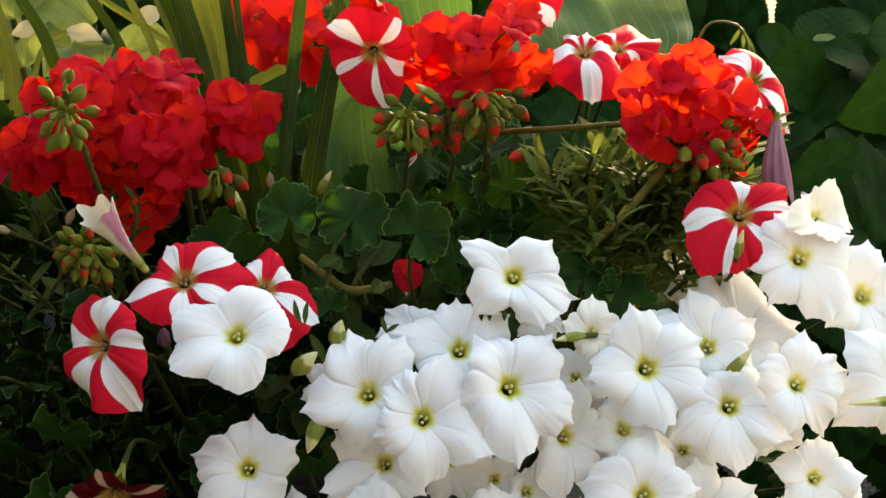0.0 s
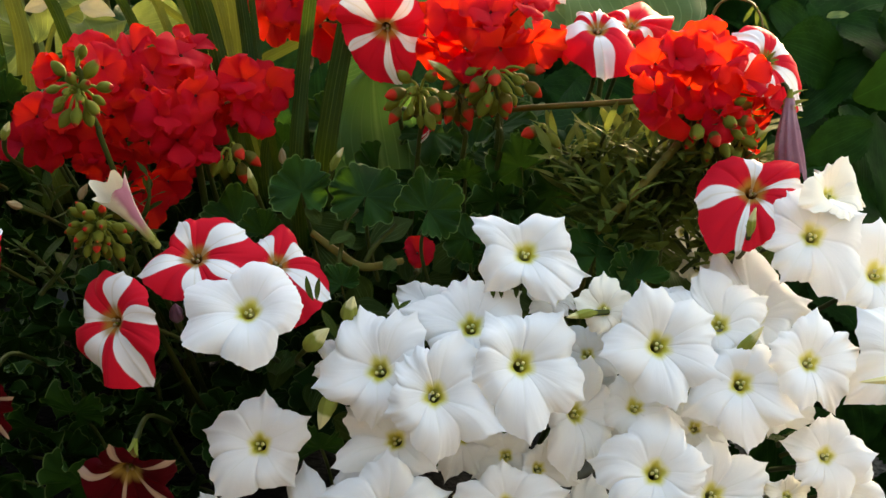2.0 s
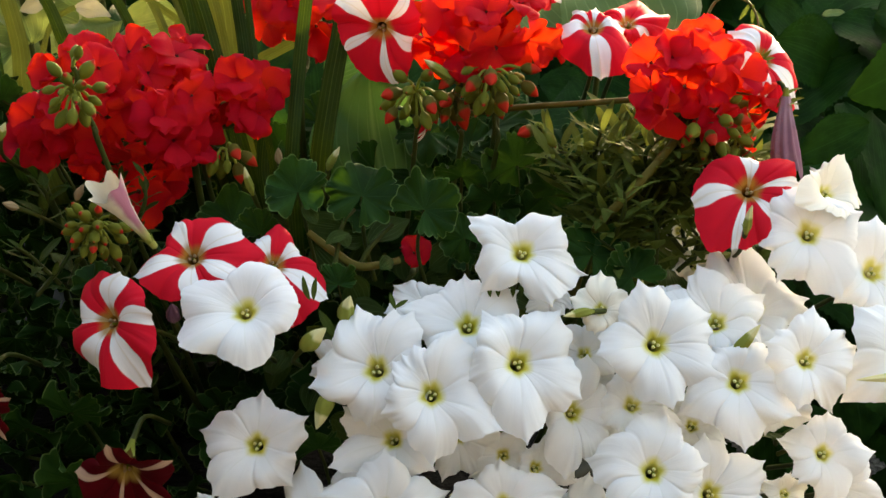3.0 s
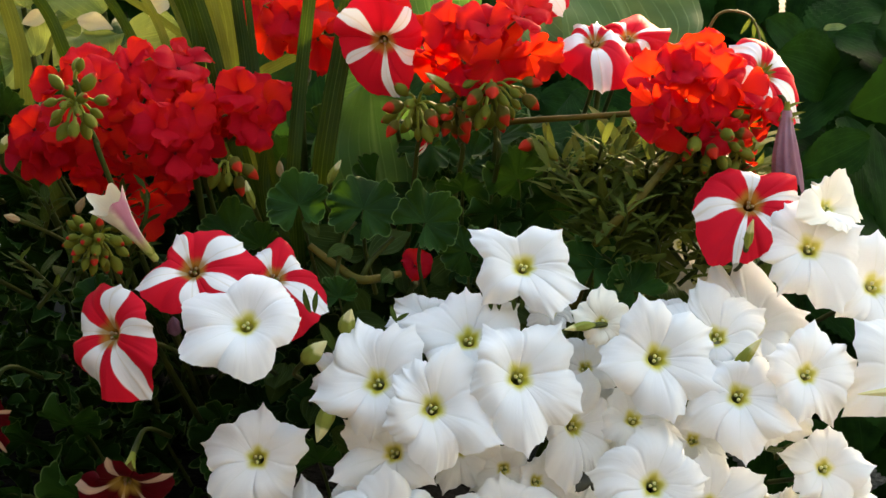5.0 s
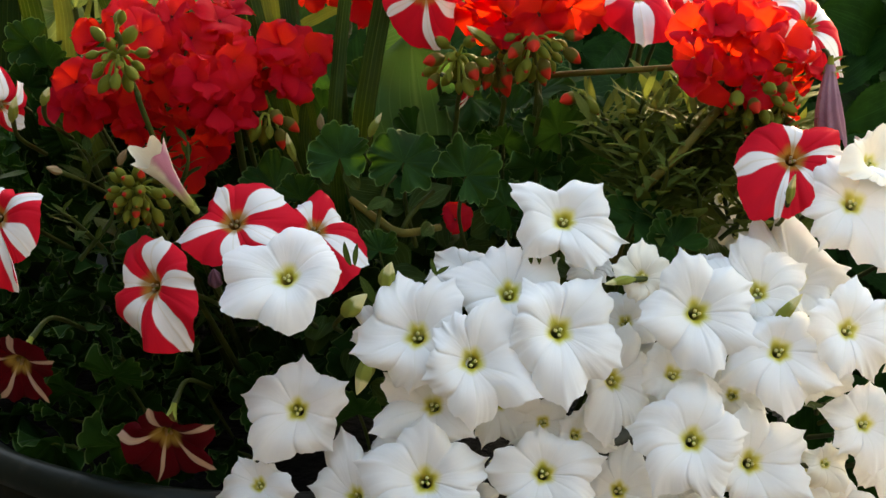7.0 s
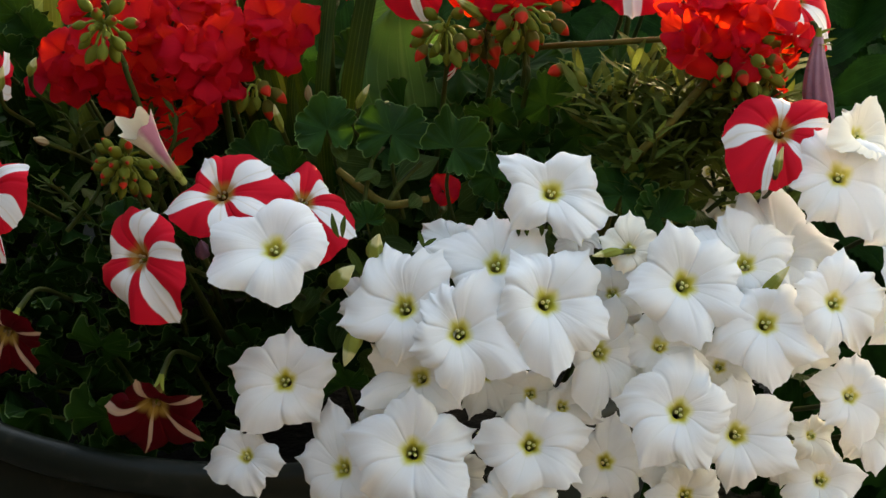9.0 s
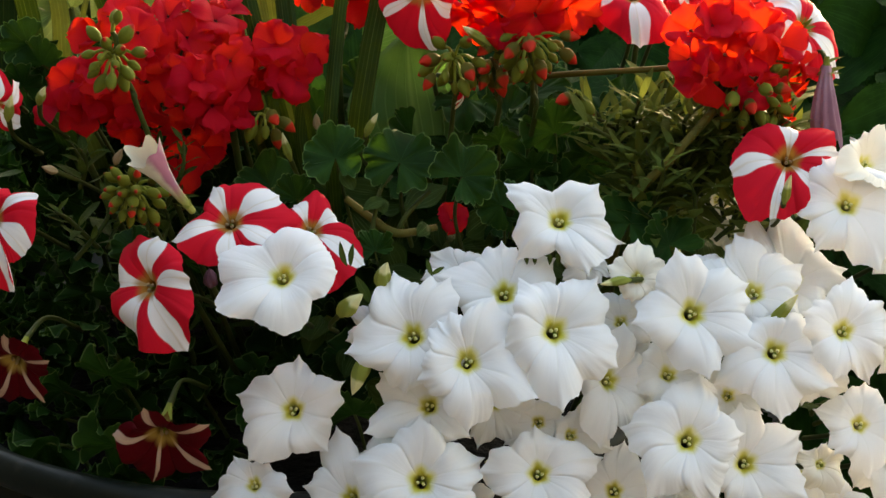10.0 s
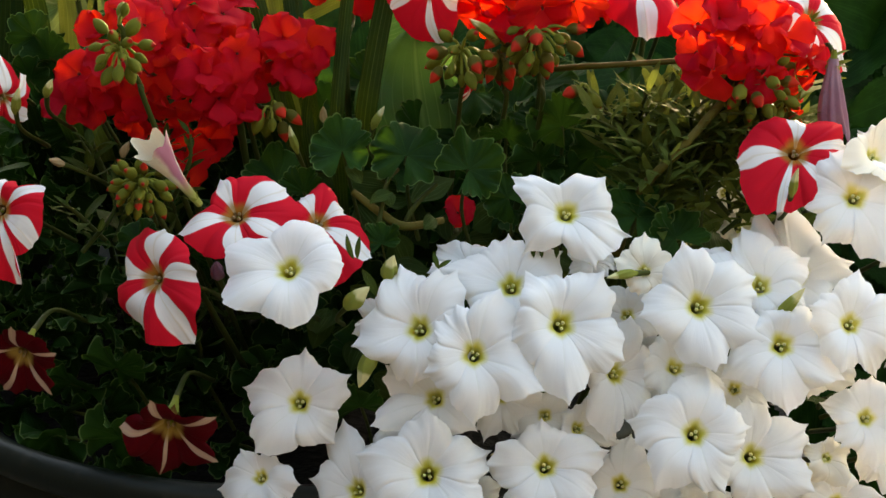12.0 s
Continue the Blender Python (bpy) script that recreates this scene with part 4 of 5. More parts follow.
petunia("narrow", -0.016, 1.165, 0.698, 0.0100, 62, -30, ((64, 0.80), (150, 0.82), (215, 1.07), (258, 1.45), (330, 1.0)), shown="small crimson and white petunia half hidden among buds")
petunia("star", -0.205, 0.988, 0.523, 0.0367, -4, -25, ((31, 1.00), (94, 1.06), (179, 0.77), (254, 1.19), (321, 0.98)), ((346, 0.66), (65, 0.62), (130, 0.42), (228, 0.90), (279, 0.86)), recurve=0.06, point=0.8)
petunia("star", -0.300, 1.007, 0.564, 0.0325, -10, -22, ((26, 0.93), (79, 1.21), (144, 0.63), (239, 1.32), (300, 0.91)), ((338, 0.51), (52, 0.97), (101, 0.75), (216, 0.70), (265, 0.85)), recurve=0.06, point=0.8)
petunia("striped", -0.323, 1.109, 0.703, 0.0190, 35, -25, ((20, 1.0), (85, 1.2), (170, 0.9), (236, 1.1), (312, 1.3)), recurve=0.3, ruffle=2.4, shown='withered red and white petunia with curled petals')
petunia("cream", 0.172, 1.165, 0.668, 0.0210, -15, 5, ((20, 1.0), (88, 0.9), (160, 1.1), (235, 0.9), (305, 1.0)))
petunia("cream", 0.158, 1.150, 0.627, 0.0180, 10, 15, ((10, 1.0), (80, 0.9), (150, 1.1), (225, 0.9), (300, 1.0)))
petunia("cream", 0.108, 1.185, 0.672, 0.0130, 0, 5, ((20, 1.0), (88, 0.9), (160, 1.1), (235, 0.9), (305, 1.0)))
petunia("cream", 0.140, 1.200, 0.700, 0.0140, -5, 5, ((20, 1.0), (88, 0.9), (160, 1.1), (235, 0.9), (305, 1.0)))
# buds and fading flowers of the petunias
petunia_bud(-0.074, 0.985, 0.582, 0.0240, 0.0058, -69, -64)
petunia_bud(-0.092, 1.005, 0.603, 0.0215, 0.0062, 70, 45)
petunia_bud(-0.067, 1.018, 0.616, 0.0195, 0.0055, 30, 72)
petunia_bud(0.086, 0.995, 0.632, 0.0194, 0.0031, -78, -2)
petunia_bud(0.172, 0.995, 0.604, 0.0253, 0.0042, 75, 52)
petunia_bud(0.020, 0.990, 0.515, 0.0225, 0.0039, -80, -8)
petunia_bud(0.120, 1.020, 0.629, 0.0165, 0.0018, -44, 70)
petunia_leaf(1, -0.086, 1.000, 0.637, 0.46, 0, -5, 15)
petunia_leaf(1, -0.084, 1.000, 0.637, 0.42, 0, -5, -8)
petunia_leaf(0, -0.082, 1.010, 0.627, 0.62, 0, 20, -153)
petunia_leaf(0, -0.034, 1.000, 0.631, 0.34, 0, 20, 17)
petunia_leaf(0, -0.035, 1.000, 0.632, 0.29, 0, 20, -60)
petunia_leaf(2, 0.024, 1.020, 0.631, 0.24, -12, 40, 12)
petunia_leaf(2, 0.029, 1.020, 0.631, 0.24, -5, 40, 5)
petunia_leaf(2, 0.038, 1.020, 0.631, 0.24, 7, 40, -7)
petunia_leaf(2, 0.043, 1.020, 0.631, 0.24, 15, 40, -15)
petunia_bud(0.289, 0.965, 0.602, 0.0506, 0.0037, -85, 3)
petunia_bud(0.182, 1.032, 0.669, 0.0210, 0.0031, 0, 75)
petunia_bud(0.004, 1.151, 0.733, 0.0360, 0.0042, -55, 35)
petunia_bud(-0.082, 1.122, 0.681, 0.0203, 0.0030, 45, 60)
petunia_bud(-0.115, 1.133, 0.682, 0.0151, 0.0030, -10, 60, mat=M_DRY, label='withered brown petunia flower on its stalk', name='faded_petunia')
petunia_bud(-0.281, 1.085, 0.667, 0.0128, 0.0029, -50, 30, mat=M_DRY, label='withered brown petunia flower on its stalk', name='faded_petunia')
petunia_bud(-0.131, 1.107, 0.669, 0.0223, 0.0030, -45, 70)
petunia_bud(-0.170, 1.004, 0.622, 0.0165, 0.0050, -10, 62, mat=M_WITHER, label='shrivelled purple petunia flower', name='faded_petunia')
petunia_bud(-0.247, 1.105, 0.666, 0.0149, 0.0030, 40, 55, mat=M_DRY, label='withered brown petunia flower on its stalk', name='faded_petunia')
petunia_bud(-0.310, 1.085, 0.702, 0.0230, 0.0036, 25, 60)
petunia_bud(-0.289, 1.085, 0.713, 0.0170, 0.0032, 35, 55)
wilted_trumpet(0.216, 1.109, 0.735, [(0, 0, 0), (0.000, -0.002, -0.015), (0.001, -0.003, -0.032), (0.004, -0.003, -0.050)], [0.0030, 0.0045, 0.0068, 0.0085, 0.0090])
half_open_petunia(-0.184, 1.030, 0.661, [(0, 0, 0), (-0.009, -0.008, 0.017), (-0.016, -0.013, 0.030), (-0.024, -0.020, 0.046)], [0.0022, 0.0034, 0.0062, 0.0115])
# geranium flower heads
geranium_head(-0.221, 1.165, 0.718, 0.074, 0.045, ((-0.0358, 0.0239, 0.75), (-0.0191, 0.0348, 0.66), (-0.0086, 0.0330, 0.70), (0.0064, 0.0356, 0.70), (0.0199, 0.0239, 0.72), (0.0374, 0.0320, 0.75), (0.0506, 0.0130, 0.72), (0.0109, 0.0037, 0.79), (0.0414, -0.0152, 0.86), (0.0076, -0.0224, 0.72), (0.0296, 0.0056, 0.75), (-0.0355, 0.0037, 0.70), (-0.0153, 0.0111, 0.66), (-0.0137, -0.0186, 0.72), (0.0274, -0.0224, 0.70), (-0.0006, 0.0184, 0.72), (-0.0239, -0.0356, 0.66), (-0.0042, -0.0393, 0.66), (0.0571, -0.0031, 0.80), (0.0524, -0.0227, 0.78), (0.0377, -0.0149, 0.74), (0.0220, 0.0065, 0.70),), (-0.024, -0.010, -0.043))
geranium_head(-0.139, 1.155, 0.725, 0.023, 0.023, ((-0.0013, 0.0128, 0.70), (0.0103, -0.0099, 0.70), (0.0016, -0.0037, 0.77), (-0.0143, -0.0037, 0.58),), (-0.035, -0.010, -0.047), 6, label='bright red geranium florets at the side of a big head')
geranium_head(-0.282, 1.180, 0.696, 0.030, 0.026, ((-0.0006, 0.0120, 0.70), (0.0047, -0.0066, 0.76), (-0.0119, -0.0075, 0.68), (0.0165, 0.0012, 0.74),), (0.002, -0.010, -0.053), 15)
geranium_head(-0.211, 1.172, 0.657, 0.023, 0.019, ((-0.0028, -0.0000, 0.91), (0.0133, 0.0030, 0.67), (-0.0141, -0.0094, 0.65),), (-0.000, -0.010, -0.041), 25, label='deep red geranium florets hanging below the big head')
geranium_head(-0.109, 1.250, 0.761, 0.037, 0.029, ((-0.0209, -0.0058, 0.82), (-0.0053, 0.0115, 0.82), (0.0130, -0.0077, 0.90), (0.0117, 0.0153, 0.79), (0.0320, 0.0000, 0.79), (0.0473, 0.0153, 0.75), (-0.0239, 0.0153, 0.75), (0.0660, 0.0058, 0.71), (0.0569, 0.0267, 0.75), (0.0715, -0.0076, 0.76), (0.0847, -0.0115, 0.76),), (0.000, -0.010, -0.084), 7)
geranium_head(0.025, 1.185, 0.763, 0.050, 0.029, ((-0.0179, -0.0103, 1.06), (-0.0280, 0.0128, 0.75), (-0.0019, 0.0164, 0.75), (0.0044, -0.0055, 0.83), (0.0251, -0.0037, 0.93), (0.0404, -0.0128, 0.67), (0.0195, 0.0175, 0.71), (-0.0323, -0.0111, 0.75), (-0.0071, -0.0203, 0.65),), (0.001, -0.010, -0.102), 8)
geranium_head(0.159, 1.125, 0.744, 0.047, 0.036, ((-0.0187, 0.0190, 0.69), (-0.0044, 0.0205, 0.70), (-0.0219, -0.0103, 0.95), (0.0015, 0.0039, 0.77), (-0.0025, -0.0200, 0.72), (0.0112, -0.0175, 0.65), (0.0131, 0.0191, 0.62), (0.0237, 0.0057, 0.72), (0.0338, -0.0210, 0.72), (0.0401, -0.0103, 0.56), (-0.0103, 0.0003, 0.75), (-0.0333, 0.0003, 0.62), (0.0317, -0.0438, 0.45),), (-0.016, -0.010, -0.044), 9)
geranium_head(-0.026, 1.145, 0.616, 0.008, 0.008, ((0.0000, 0.0000, 0.48),), (-0.006, -0.010, -0.034), 38, label='dark red geranium floret hidden in the shade')
# geranium bud clusters
bud_cluster(-0.232, 1.055, 0.752, 16, 0.0140, 1, (0.014, 0.020, -0.055), axis=(0, -0.9, 0.1), hang=0.3, size=0.95, reds=0.0)
bud_cluster(-0.221, 1.035, 0.671, 24, 0.0130, 2, (0.013, 0.020, -0.044), axis=(0, -0.9, 0.1), hang=0.25, size=0.85, reds=0.12)
bud_cluster(0.026, 1.150, 0.740, 24, 0.0235, 3, (0.002, 0.020, -0.077), axis=(0, -0.3, -1), reds=0.34)
bud_cluster(-0.024, 1.155, 0.725, 16, 0.0183, 4, (-0.002, 0.020, -0.052), axis=(0, -0.6, -0.4), reds=0.28)
bud_cluster(0.002, 1.160, 0.720, 7, 0.0125, 14, (0.002, 0.020, -0.055), axis=(0, -0.3, -1), hang=0.9, reds=0.85, brown=True, label="red geranium buds hanging among green ones")
bud_cluster(0.164, 1.100, 0.721, 20, 0.0229, 5, (-0.020, 0.020, -0.022), axis=(0.5, -0.3, -1), brown=True, reds=0.2)
bud_cluster(-0.150, 1.130, 0.692, 7, 0.0115, 6, (-0.020, 0.020, -0.010), axis=(0.3, -0.3, -1), hang=0.9, reds=0.25)
bud_cluster(0.059, 1.140, 0.705, 3, 0.0068, 7, (0.003, 0.020, -0.035), reds=0.7)
bud_cluster(-0.231, 1.052, 0.770, 2, 0.0090, 8, (0.000, 0.003, -0.018), axis=(-0.1, -0.1, 1), label='two upright geranium buds', hang=-1.2, size=1.0, rooted=False, reds=0.0)
bud_cluster(0.187, 1.108, 0.704, 5, 0.0092, 12, (-0.032, 0.003, -0.022))
# geranium leaves, from the brightest down into the shade
geranium_leaf(0, -0.057, 1.074, 0.679, 0.94, 0, 42, -20)
geranium_leaf(5, -0.099, 1.082, 0.679, 0.83, -8, 42, 10)
geranium_leaf(1, -0.017, 1.062, 0.674, 0.87, 14, 40, -60)
geranium_leaf(3, 0.045, 1.165, 0.670, 0.97, 0, -18, 30)
geranium_leaf(1, 0.029, 1.140, 0.653, 0.76, -8, -18, 0)
geranium_leaf(5, 0.069, 1.160, 0.655, 0.94, 10, -18, 60)
geranium_leaf(2, 0.007, 1.175, 0.658, 0.84, -10, -18, -20)
geranium_leaf(0, 0.051, 1.140, 0.644, 0.74, 5, -18, 120)
geranium_leaf(0, 0.090, 1.062, 0.643, 0.94, 10, 42, -20)
geranium_leaf(1, 0.115, 1.055, 0.631, 0.80, 20, 42, 30)
geranium_leaf(2, -0.072, 1.046, 0.629, 0.51, -10, 45, 20)
geranium_leaf(5, -0.148, 1.130, 0.641, 0.88, 0, 48, 90)
geranium_leaf(3, 0.008, 1.080, 0.648, 0.66, 0, 20, 45)
geranium_leaf(4, -0.128, 1.110, 0.640, 0.70, -10, 10, 10)
geranium_leaf(0, -0.232, 1.070, 0.620, 0.59, -20, 30, 20)
geranium_leaf(0, -0.249, 1.050, 0.485, 1.12, -15, -32, 20)
geranium_leaf(1, -0.288, 1.080, 0.442, 0.98, -10, -35, 60)
geranium_leaf(3, -0.259, 1.090, 0.518, 0.96, -10, -30, -30)
geranium_leaf(5, -0.309, 1.100, 0.460, 1.06, -15, -35, 100)
geranium_leaf(4, -0.086, 1.030, 0.521, 0.80, 0, -20, 0)
geranium_leaf(1, -0.246, 1.170, 0.580, 0.77, -30, -47, 0)
geranium_leaf(5, -0.236, 1.159, 0.521, 1.09, -10, -47, 50)
geranium_leaf(1, -0.214, 1.140, 0.499, 0.96, 10, -37, -30)
geranium_leaf(4, -0.305, 1.137, 0.460, 1.09, -20, -37, 60)
geranium_leaf(2, -0.295, 1.170, 0.521, 1.10, -10, -47, -20)
geranium_leaf(1, -0.260, 1.105, 0.432, 0.92, -10, -27, 100)
geranium_leaf(4, -0.223, 1.194, 0.559, 0.95, 0, -47, -40)
geranium_leaf(0, -0.305, 1.144, 0.479, 1.12, -20, -40, 30)
geranium_leaf(3, -0.280, 1.146, 0.456, 1.10, -5, -45, 190)
geranium_leaf(1, -0.210, 1.109, 0.442, 0.95, 0, -30, 20)
geranium_leaf(2, -0.182, 1.120, 0.444, 0.92, 10, -25, 100)
geranium_leaf(0, -0.242, 1.060, 0.453, 0.94, -5, -35, 40)
geranium_leaf(0, -0.313, 1.195, 0.708, 0.83, -10, -8, 40)
geranium_leaf(3, -0.323, 1.200, 0.721, 0.80, 10, -12, 120)
geranium_leaf(5, -0.304, 1.200, 0.696, 0.80, 0, -10, 200)
geranium_leaf(1, -0.327, 1.190, 0.693, 0.83, -10, -10, 10)
# woody stems of the geraniums
plant_stem(GERANIUM, [(-0.092, 1.074, 0.654), (-0.074, 1.065, 0.643), (-0.058, 1.057, 0.637), (-0.034, 1.073, 0.635)], [0.0022, 0.0028, 0.0029, 0.0022], M_TWIG)
plant_stem(GERANIUM, [(0.147, 1.100, 0.710), (0.118, 1.079, 0.683), (0.092, 1.079, 0.652), (0.081, 1.094, 0.604)], [0.0028, 0.0028, 0.003, 0.0034], M_TWIG)
plant_stem(GERANIUM, [(-0.059, 1.062, 0.635), (-0.052, 1.066, 0.647), (-0.038, 1.076, 0.659)], [0.0018, 0.0016, 0.0014], M_STALK)
plant_stem(GERANIUM, [(-0.075, 1.057, 0.635), (-0.070, 1.071, 0.660), (-0.063, 1.084, 0.666)], [0.0016, 0.0014, 0.0012], M_STALK)
plant_stem(GERANIUM, [(0.012, 1.185, 0.701), (0.045, 1.175, 0.708), (0.082, 1.160, 0.715), (0.123, 1.146, 0.722)], [0.0024, 0.0022, 0.002, 0.002], M_TWIG)
plant_stem(PETUNIA, [(0.170, 1.207, 0.741), (0.182, 1.208, 0.774), (0.200, 1.199, 0.778), (0.208, 1.191, 0.769), (0.210, 1.180, 0.753)], [0.0012, 0.001, 0.0009, 0.0008, 0.0006], M_BROWNSTALK)
petunia_leaf(3, 0.204, 1.194, 0.777, 0.42, -30, 10, 155)
petunia_leaf(3, 0.206, 1.193, 0.776, 0.42, 10, 5, 175)
petunia_leaf(3, 0.208, 1.192, 0.772, 0.42, 40, 10, 200)
petunia_leaf(5, -0.086, 1.067, 0.662, 0.55, 20, 40, 20)
petunia_leaf(5, -0.080, 1.058, 0.652, 0.55, -30, 50, -40)
petunia_leaf(5, -0.046, 1.052, 0.637, 0.55, 40, 40, -70)
petunia_leaf(5, -0.066, 1.057, 0.650, 0.55, 10, 60, 10)
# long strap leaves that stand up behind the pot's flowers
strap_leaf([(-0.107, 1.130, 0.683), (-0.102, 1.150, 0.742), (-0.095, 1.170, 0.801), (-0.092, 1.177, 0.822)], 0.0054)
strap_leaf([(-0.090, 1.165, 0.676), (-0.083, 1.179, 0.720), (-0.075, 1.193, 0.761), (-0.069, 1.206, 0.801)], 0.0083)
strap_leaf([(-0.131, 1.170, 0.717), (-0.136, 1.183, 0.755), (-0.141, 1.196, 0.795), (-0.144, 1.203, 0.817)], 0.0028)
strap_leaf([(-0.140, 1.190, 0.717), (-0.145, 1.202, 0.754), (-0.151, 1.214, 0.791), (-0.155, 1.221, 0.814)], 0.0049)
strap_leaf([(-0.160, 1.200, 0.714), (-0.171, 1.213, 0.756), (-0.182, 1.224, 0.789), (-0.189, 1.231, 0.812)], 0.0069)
strap_leaf([(-0.157, 1.220, 0.713), (-0.165, 1.232, 0.751), (-0.174, 1.243, 0.785), (-0.179, 1.250, 0.808)], 0.0054, M_LITSTRAP)
strap_leaf([(-0.161, 1.260, 0.719), (-0.165, 1.271, 0.754), (-0.171, 1.278, 0.778), (-0.175, 1.285, 0.801)], 0.0103, M_LITSTRAP)
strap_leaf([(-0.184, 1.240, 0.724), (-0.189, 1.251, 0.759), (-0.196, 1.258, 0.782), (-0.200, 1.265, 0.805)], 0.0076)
strap_leaf([(-0.199, 1.230, 0.735), (-0.210, 1.238, 0.762), (-0.223, 1.246, 0.785), (-0.232, 1.252, 0.804)], 0.0038, M_LITSTRAP)
strap_leaf([(-0.187, 1.235, 0.742), (-0.195, 1.242, 0.763), (-0.204, 1.248, 0.784), (-0.210, 1.254, 0.803)], 0.0025, M_LITSTRAP)
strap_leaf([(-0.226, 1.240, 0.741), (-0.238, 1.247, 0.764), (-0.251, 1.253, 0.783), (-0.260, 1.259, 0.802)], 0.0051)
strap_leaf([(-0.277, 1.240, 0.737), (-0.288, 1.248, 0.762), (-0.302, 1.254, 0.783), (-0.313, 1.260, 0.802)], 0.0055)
strap_leaf([(-0.303, 1.215, 0.700), (-0.303, 1.215, 0.739), (-0.308, 1.217, 0.767), (-0.316, 1.220, 0.795)], 0.0072, M_LITSTRAP)
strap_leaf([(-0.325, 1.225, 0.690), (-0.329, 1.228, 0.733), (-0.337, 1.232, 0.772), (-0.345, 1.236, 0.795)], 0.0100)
strap_leaf([(-0.355, 1.240, 0.680), (-0.352, 1.244, 0.720), (-0.350, 1.250, 0.752), (-0.349, 1.256, 0.775)], 0.0110, M_SHADESTRAP)
strap_leaf([(-0.183, 1.260, 0.734), (-0.215, 1.268, 0.759), (-0.244, 1.273, 0.777), (-0.268, 1.279, 0.794)], 0.0034, M_LITSTRAP)
strap_leaf([(-0.145, 1.280, 0.709), (-0.130, 1.283, 0.720), (-0.109, 1.286, 0.729), (-0.088, 1.288, 0.736)], 0.0052, M_LITSTRAP)
strap_leaf([(-0.301, 1.270, 0.716), (-0.296, 1.277, 0.738), (-0.288, 1.280, 0.748), (-0.276, 1.281, 0.754)], 0.0026, M_LITSTRAP)
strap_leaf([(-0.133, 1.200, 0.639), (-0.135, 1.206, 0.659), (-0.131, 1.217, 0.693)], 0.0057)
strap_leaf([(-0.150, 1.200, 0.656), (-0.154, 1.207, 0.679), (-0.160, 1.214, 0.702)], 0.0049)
# broad leaves behind
broad_leaf(-0.046, 1.240, 0.612, 0.1080, 0.0480, 5, 22, 4)
broad_leaf(-0.010, 1.300, 0.724, 0.0900, 0.0380, 10, 15, 5)
broad_leaf(0.150, 1.358, 0.689, 0.1247, 0.0668, 20, 35, 10, BROAD, M_PALELEAF)
broad_leaf(-0.080, 1.294, 0.630, 0.0952, 0.0346, -20, 50, -10)
broad_leaf(0.123, 1.413, 0.693, 0.1107, 0.0507, -10, 30, 40, BROAD, M_PALELEAF)
broad_leaf(-0.100, 1.355, 0.680, 0.0890, 0.0223, -10, 30, -60)
broad_leaf(-0.313, 1.450, 0.716, 0.0310, 0.0080, 0, 40, -105, VARIEGATED, M_CREAMLEAF, False)
broad_leaf(-0.262, 1.500, 0.708, 0.0250, 0.0100, 0, 40, -40, VARIEGATED, M_CREAMLEAF, False)
broad_leaf(-0.364, 1.470, 0.707, 0.0300, 0.0070, 0, 40, -70, VARIEGATED, M_CREAMLEAF, False)
broad_leaf(0.308, 1.450, 0.708, 0.0200, 0.0036, 0, 40, -80, BROAD, M_PALELEAF, False)
variegated_leaf(-0.379, 1.571, 0.692, 0.0622, 0.0239, -7, 55, 72)
variegated_leaf(-0.250, 1.601, 0.671, 0.0687, 0.0261, -31, 20, 102)
variegated_leaf(-0.243, 1.640, 0.584, 0.0678, 0.0294, 10, 46, 85)
variegated_leaf(-0.223, 1.624, 0.683, 0.0860, 0.0316, -25, 33, -98)
variegated_leaf(-0.207, 1.576, 0.594, 0.0698, 0.0376, 5, 54, 83)
variegated_leaf(-0.320, 1.608, 0.644, 0.0758, 0.0261, -15, 50, -109)
variegated_leaf(-0.420, 1.522, 0.640, 0.0763, 0.0295, -12, 59, -73)
variegated_leaf(-0.347, 1.625, 0.667, 0.0697, 0.0294, 19, 26, 14)
variegated_leaf(-0.198, 1.489, 0.711, 0.0618, 0.0327, 9, 21, -40)
variegated_leaf(-0.372, 1.471, 0.674, 0.0796, 0.0345, 36, 46, 110)
variegated_leaf(-0.473, 1.703, 0.637, 0.0953, 0.0317, 35, 41, 76)
variegated_leaf(-0.368, 1.580, 0.680, 0.0619, 0.0289, 36, 26, -117)
variegated_leaf(-0.454, 1.664, 0.663, 0.0750, 0.0290, -32, 59, -18)
variegated_leaf(-0.366, 1.489, 0.716, 0.0595, 0.0314, -28, 12, -2)
variegated_leaf(-0.360, 1.468, 0.610, 0.0742, 0.0332, -7, 59, -5)
variegated_leaf(-0.357, 1.471, 0.679, 0.0690, 0.0252, 31, 51, 0)
variegated_leaf(-0.421, 1.528, 0.684, 0.0629, 0.0258, 29, 17, -107)
variegated_leaf(-0.222, 1.696, 0.601, 0.0791, 0.0400, 12, 49, 58)
variegated_leaf(-0.305, 1.526, 0.704, 0.0888, 0.0356, 33, 26, 37)
variegated_leaf(-0.252, 1.650, 0.603, 0.0825, 0.0350, 14, 23, 101)
variegated_leaf(-0.214, 1.714, 0.664, 0.1036, 0.0361, -36, 54, -89)
variegated_leaf(-0.183, 1.467, 0.650, 0.0594, 0.0309, 5, 47, 102)
variegated_leaf(-0.415, 1.705, 0.675, 0.0611, 0.0392, -30, 50, 67)
variegated_leaf(-0.232, 1.670, 0.610, 0.0690, 0.0356, -13, 54, 65)
variegated_leaf(-0.301, 1.464, 0.667, 0.0540, 0.0301, 0, 53, 25)
variegated_leaf(-0.428, 1.651, 0.640, 0.0817, 0.0244, 27, 51, -99)


# ---- foliage between the flowers ----
fol = np.random.RandomState(21)


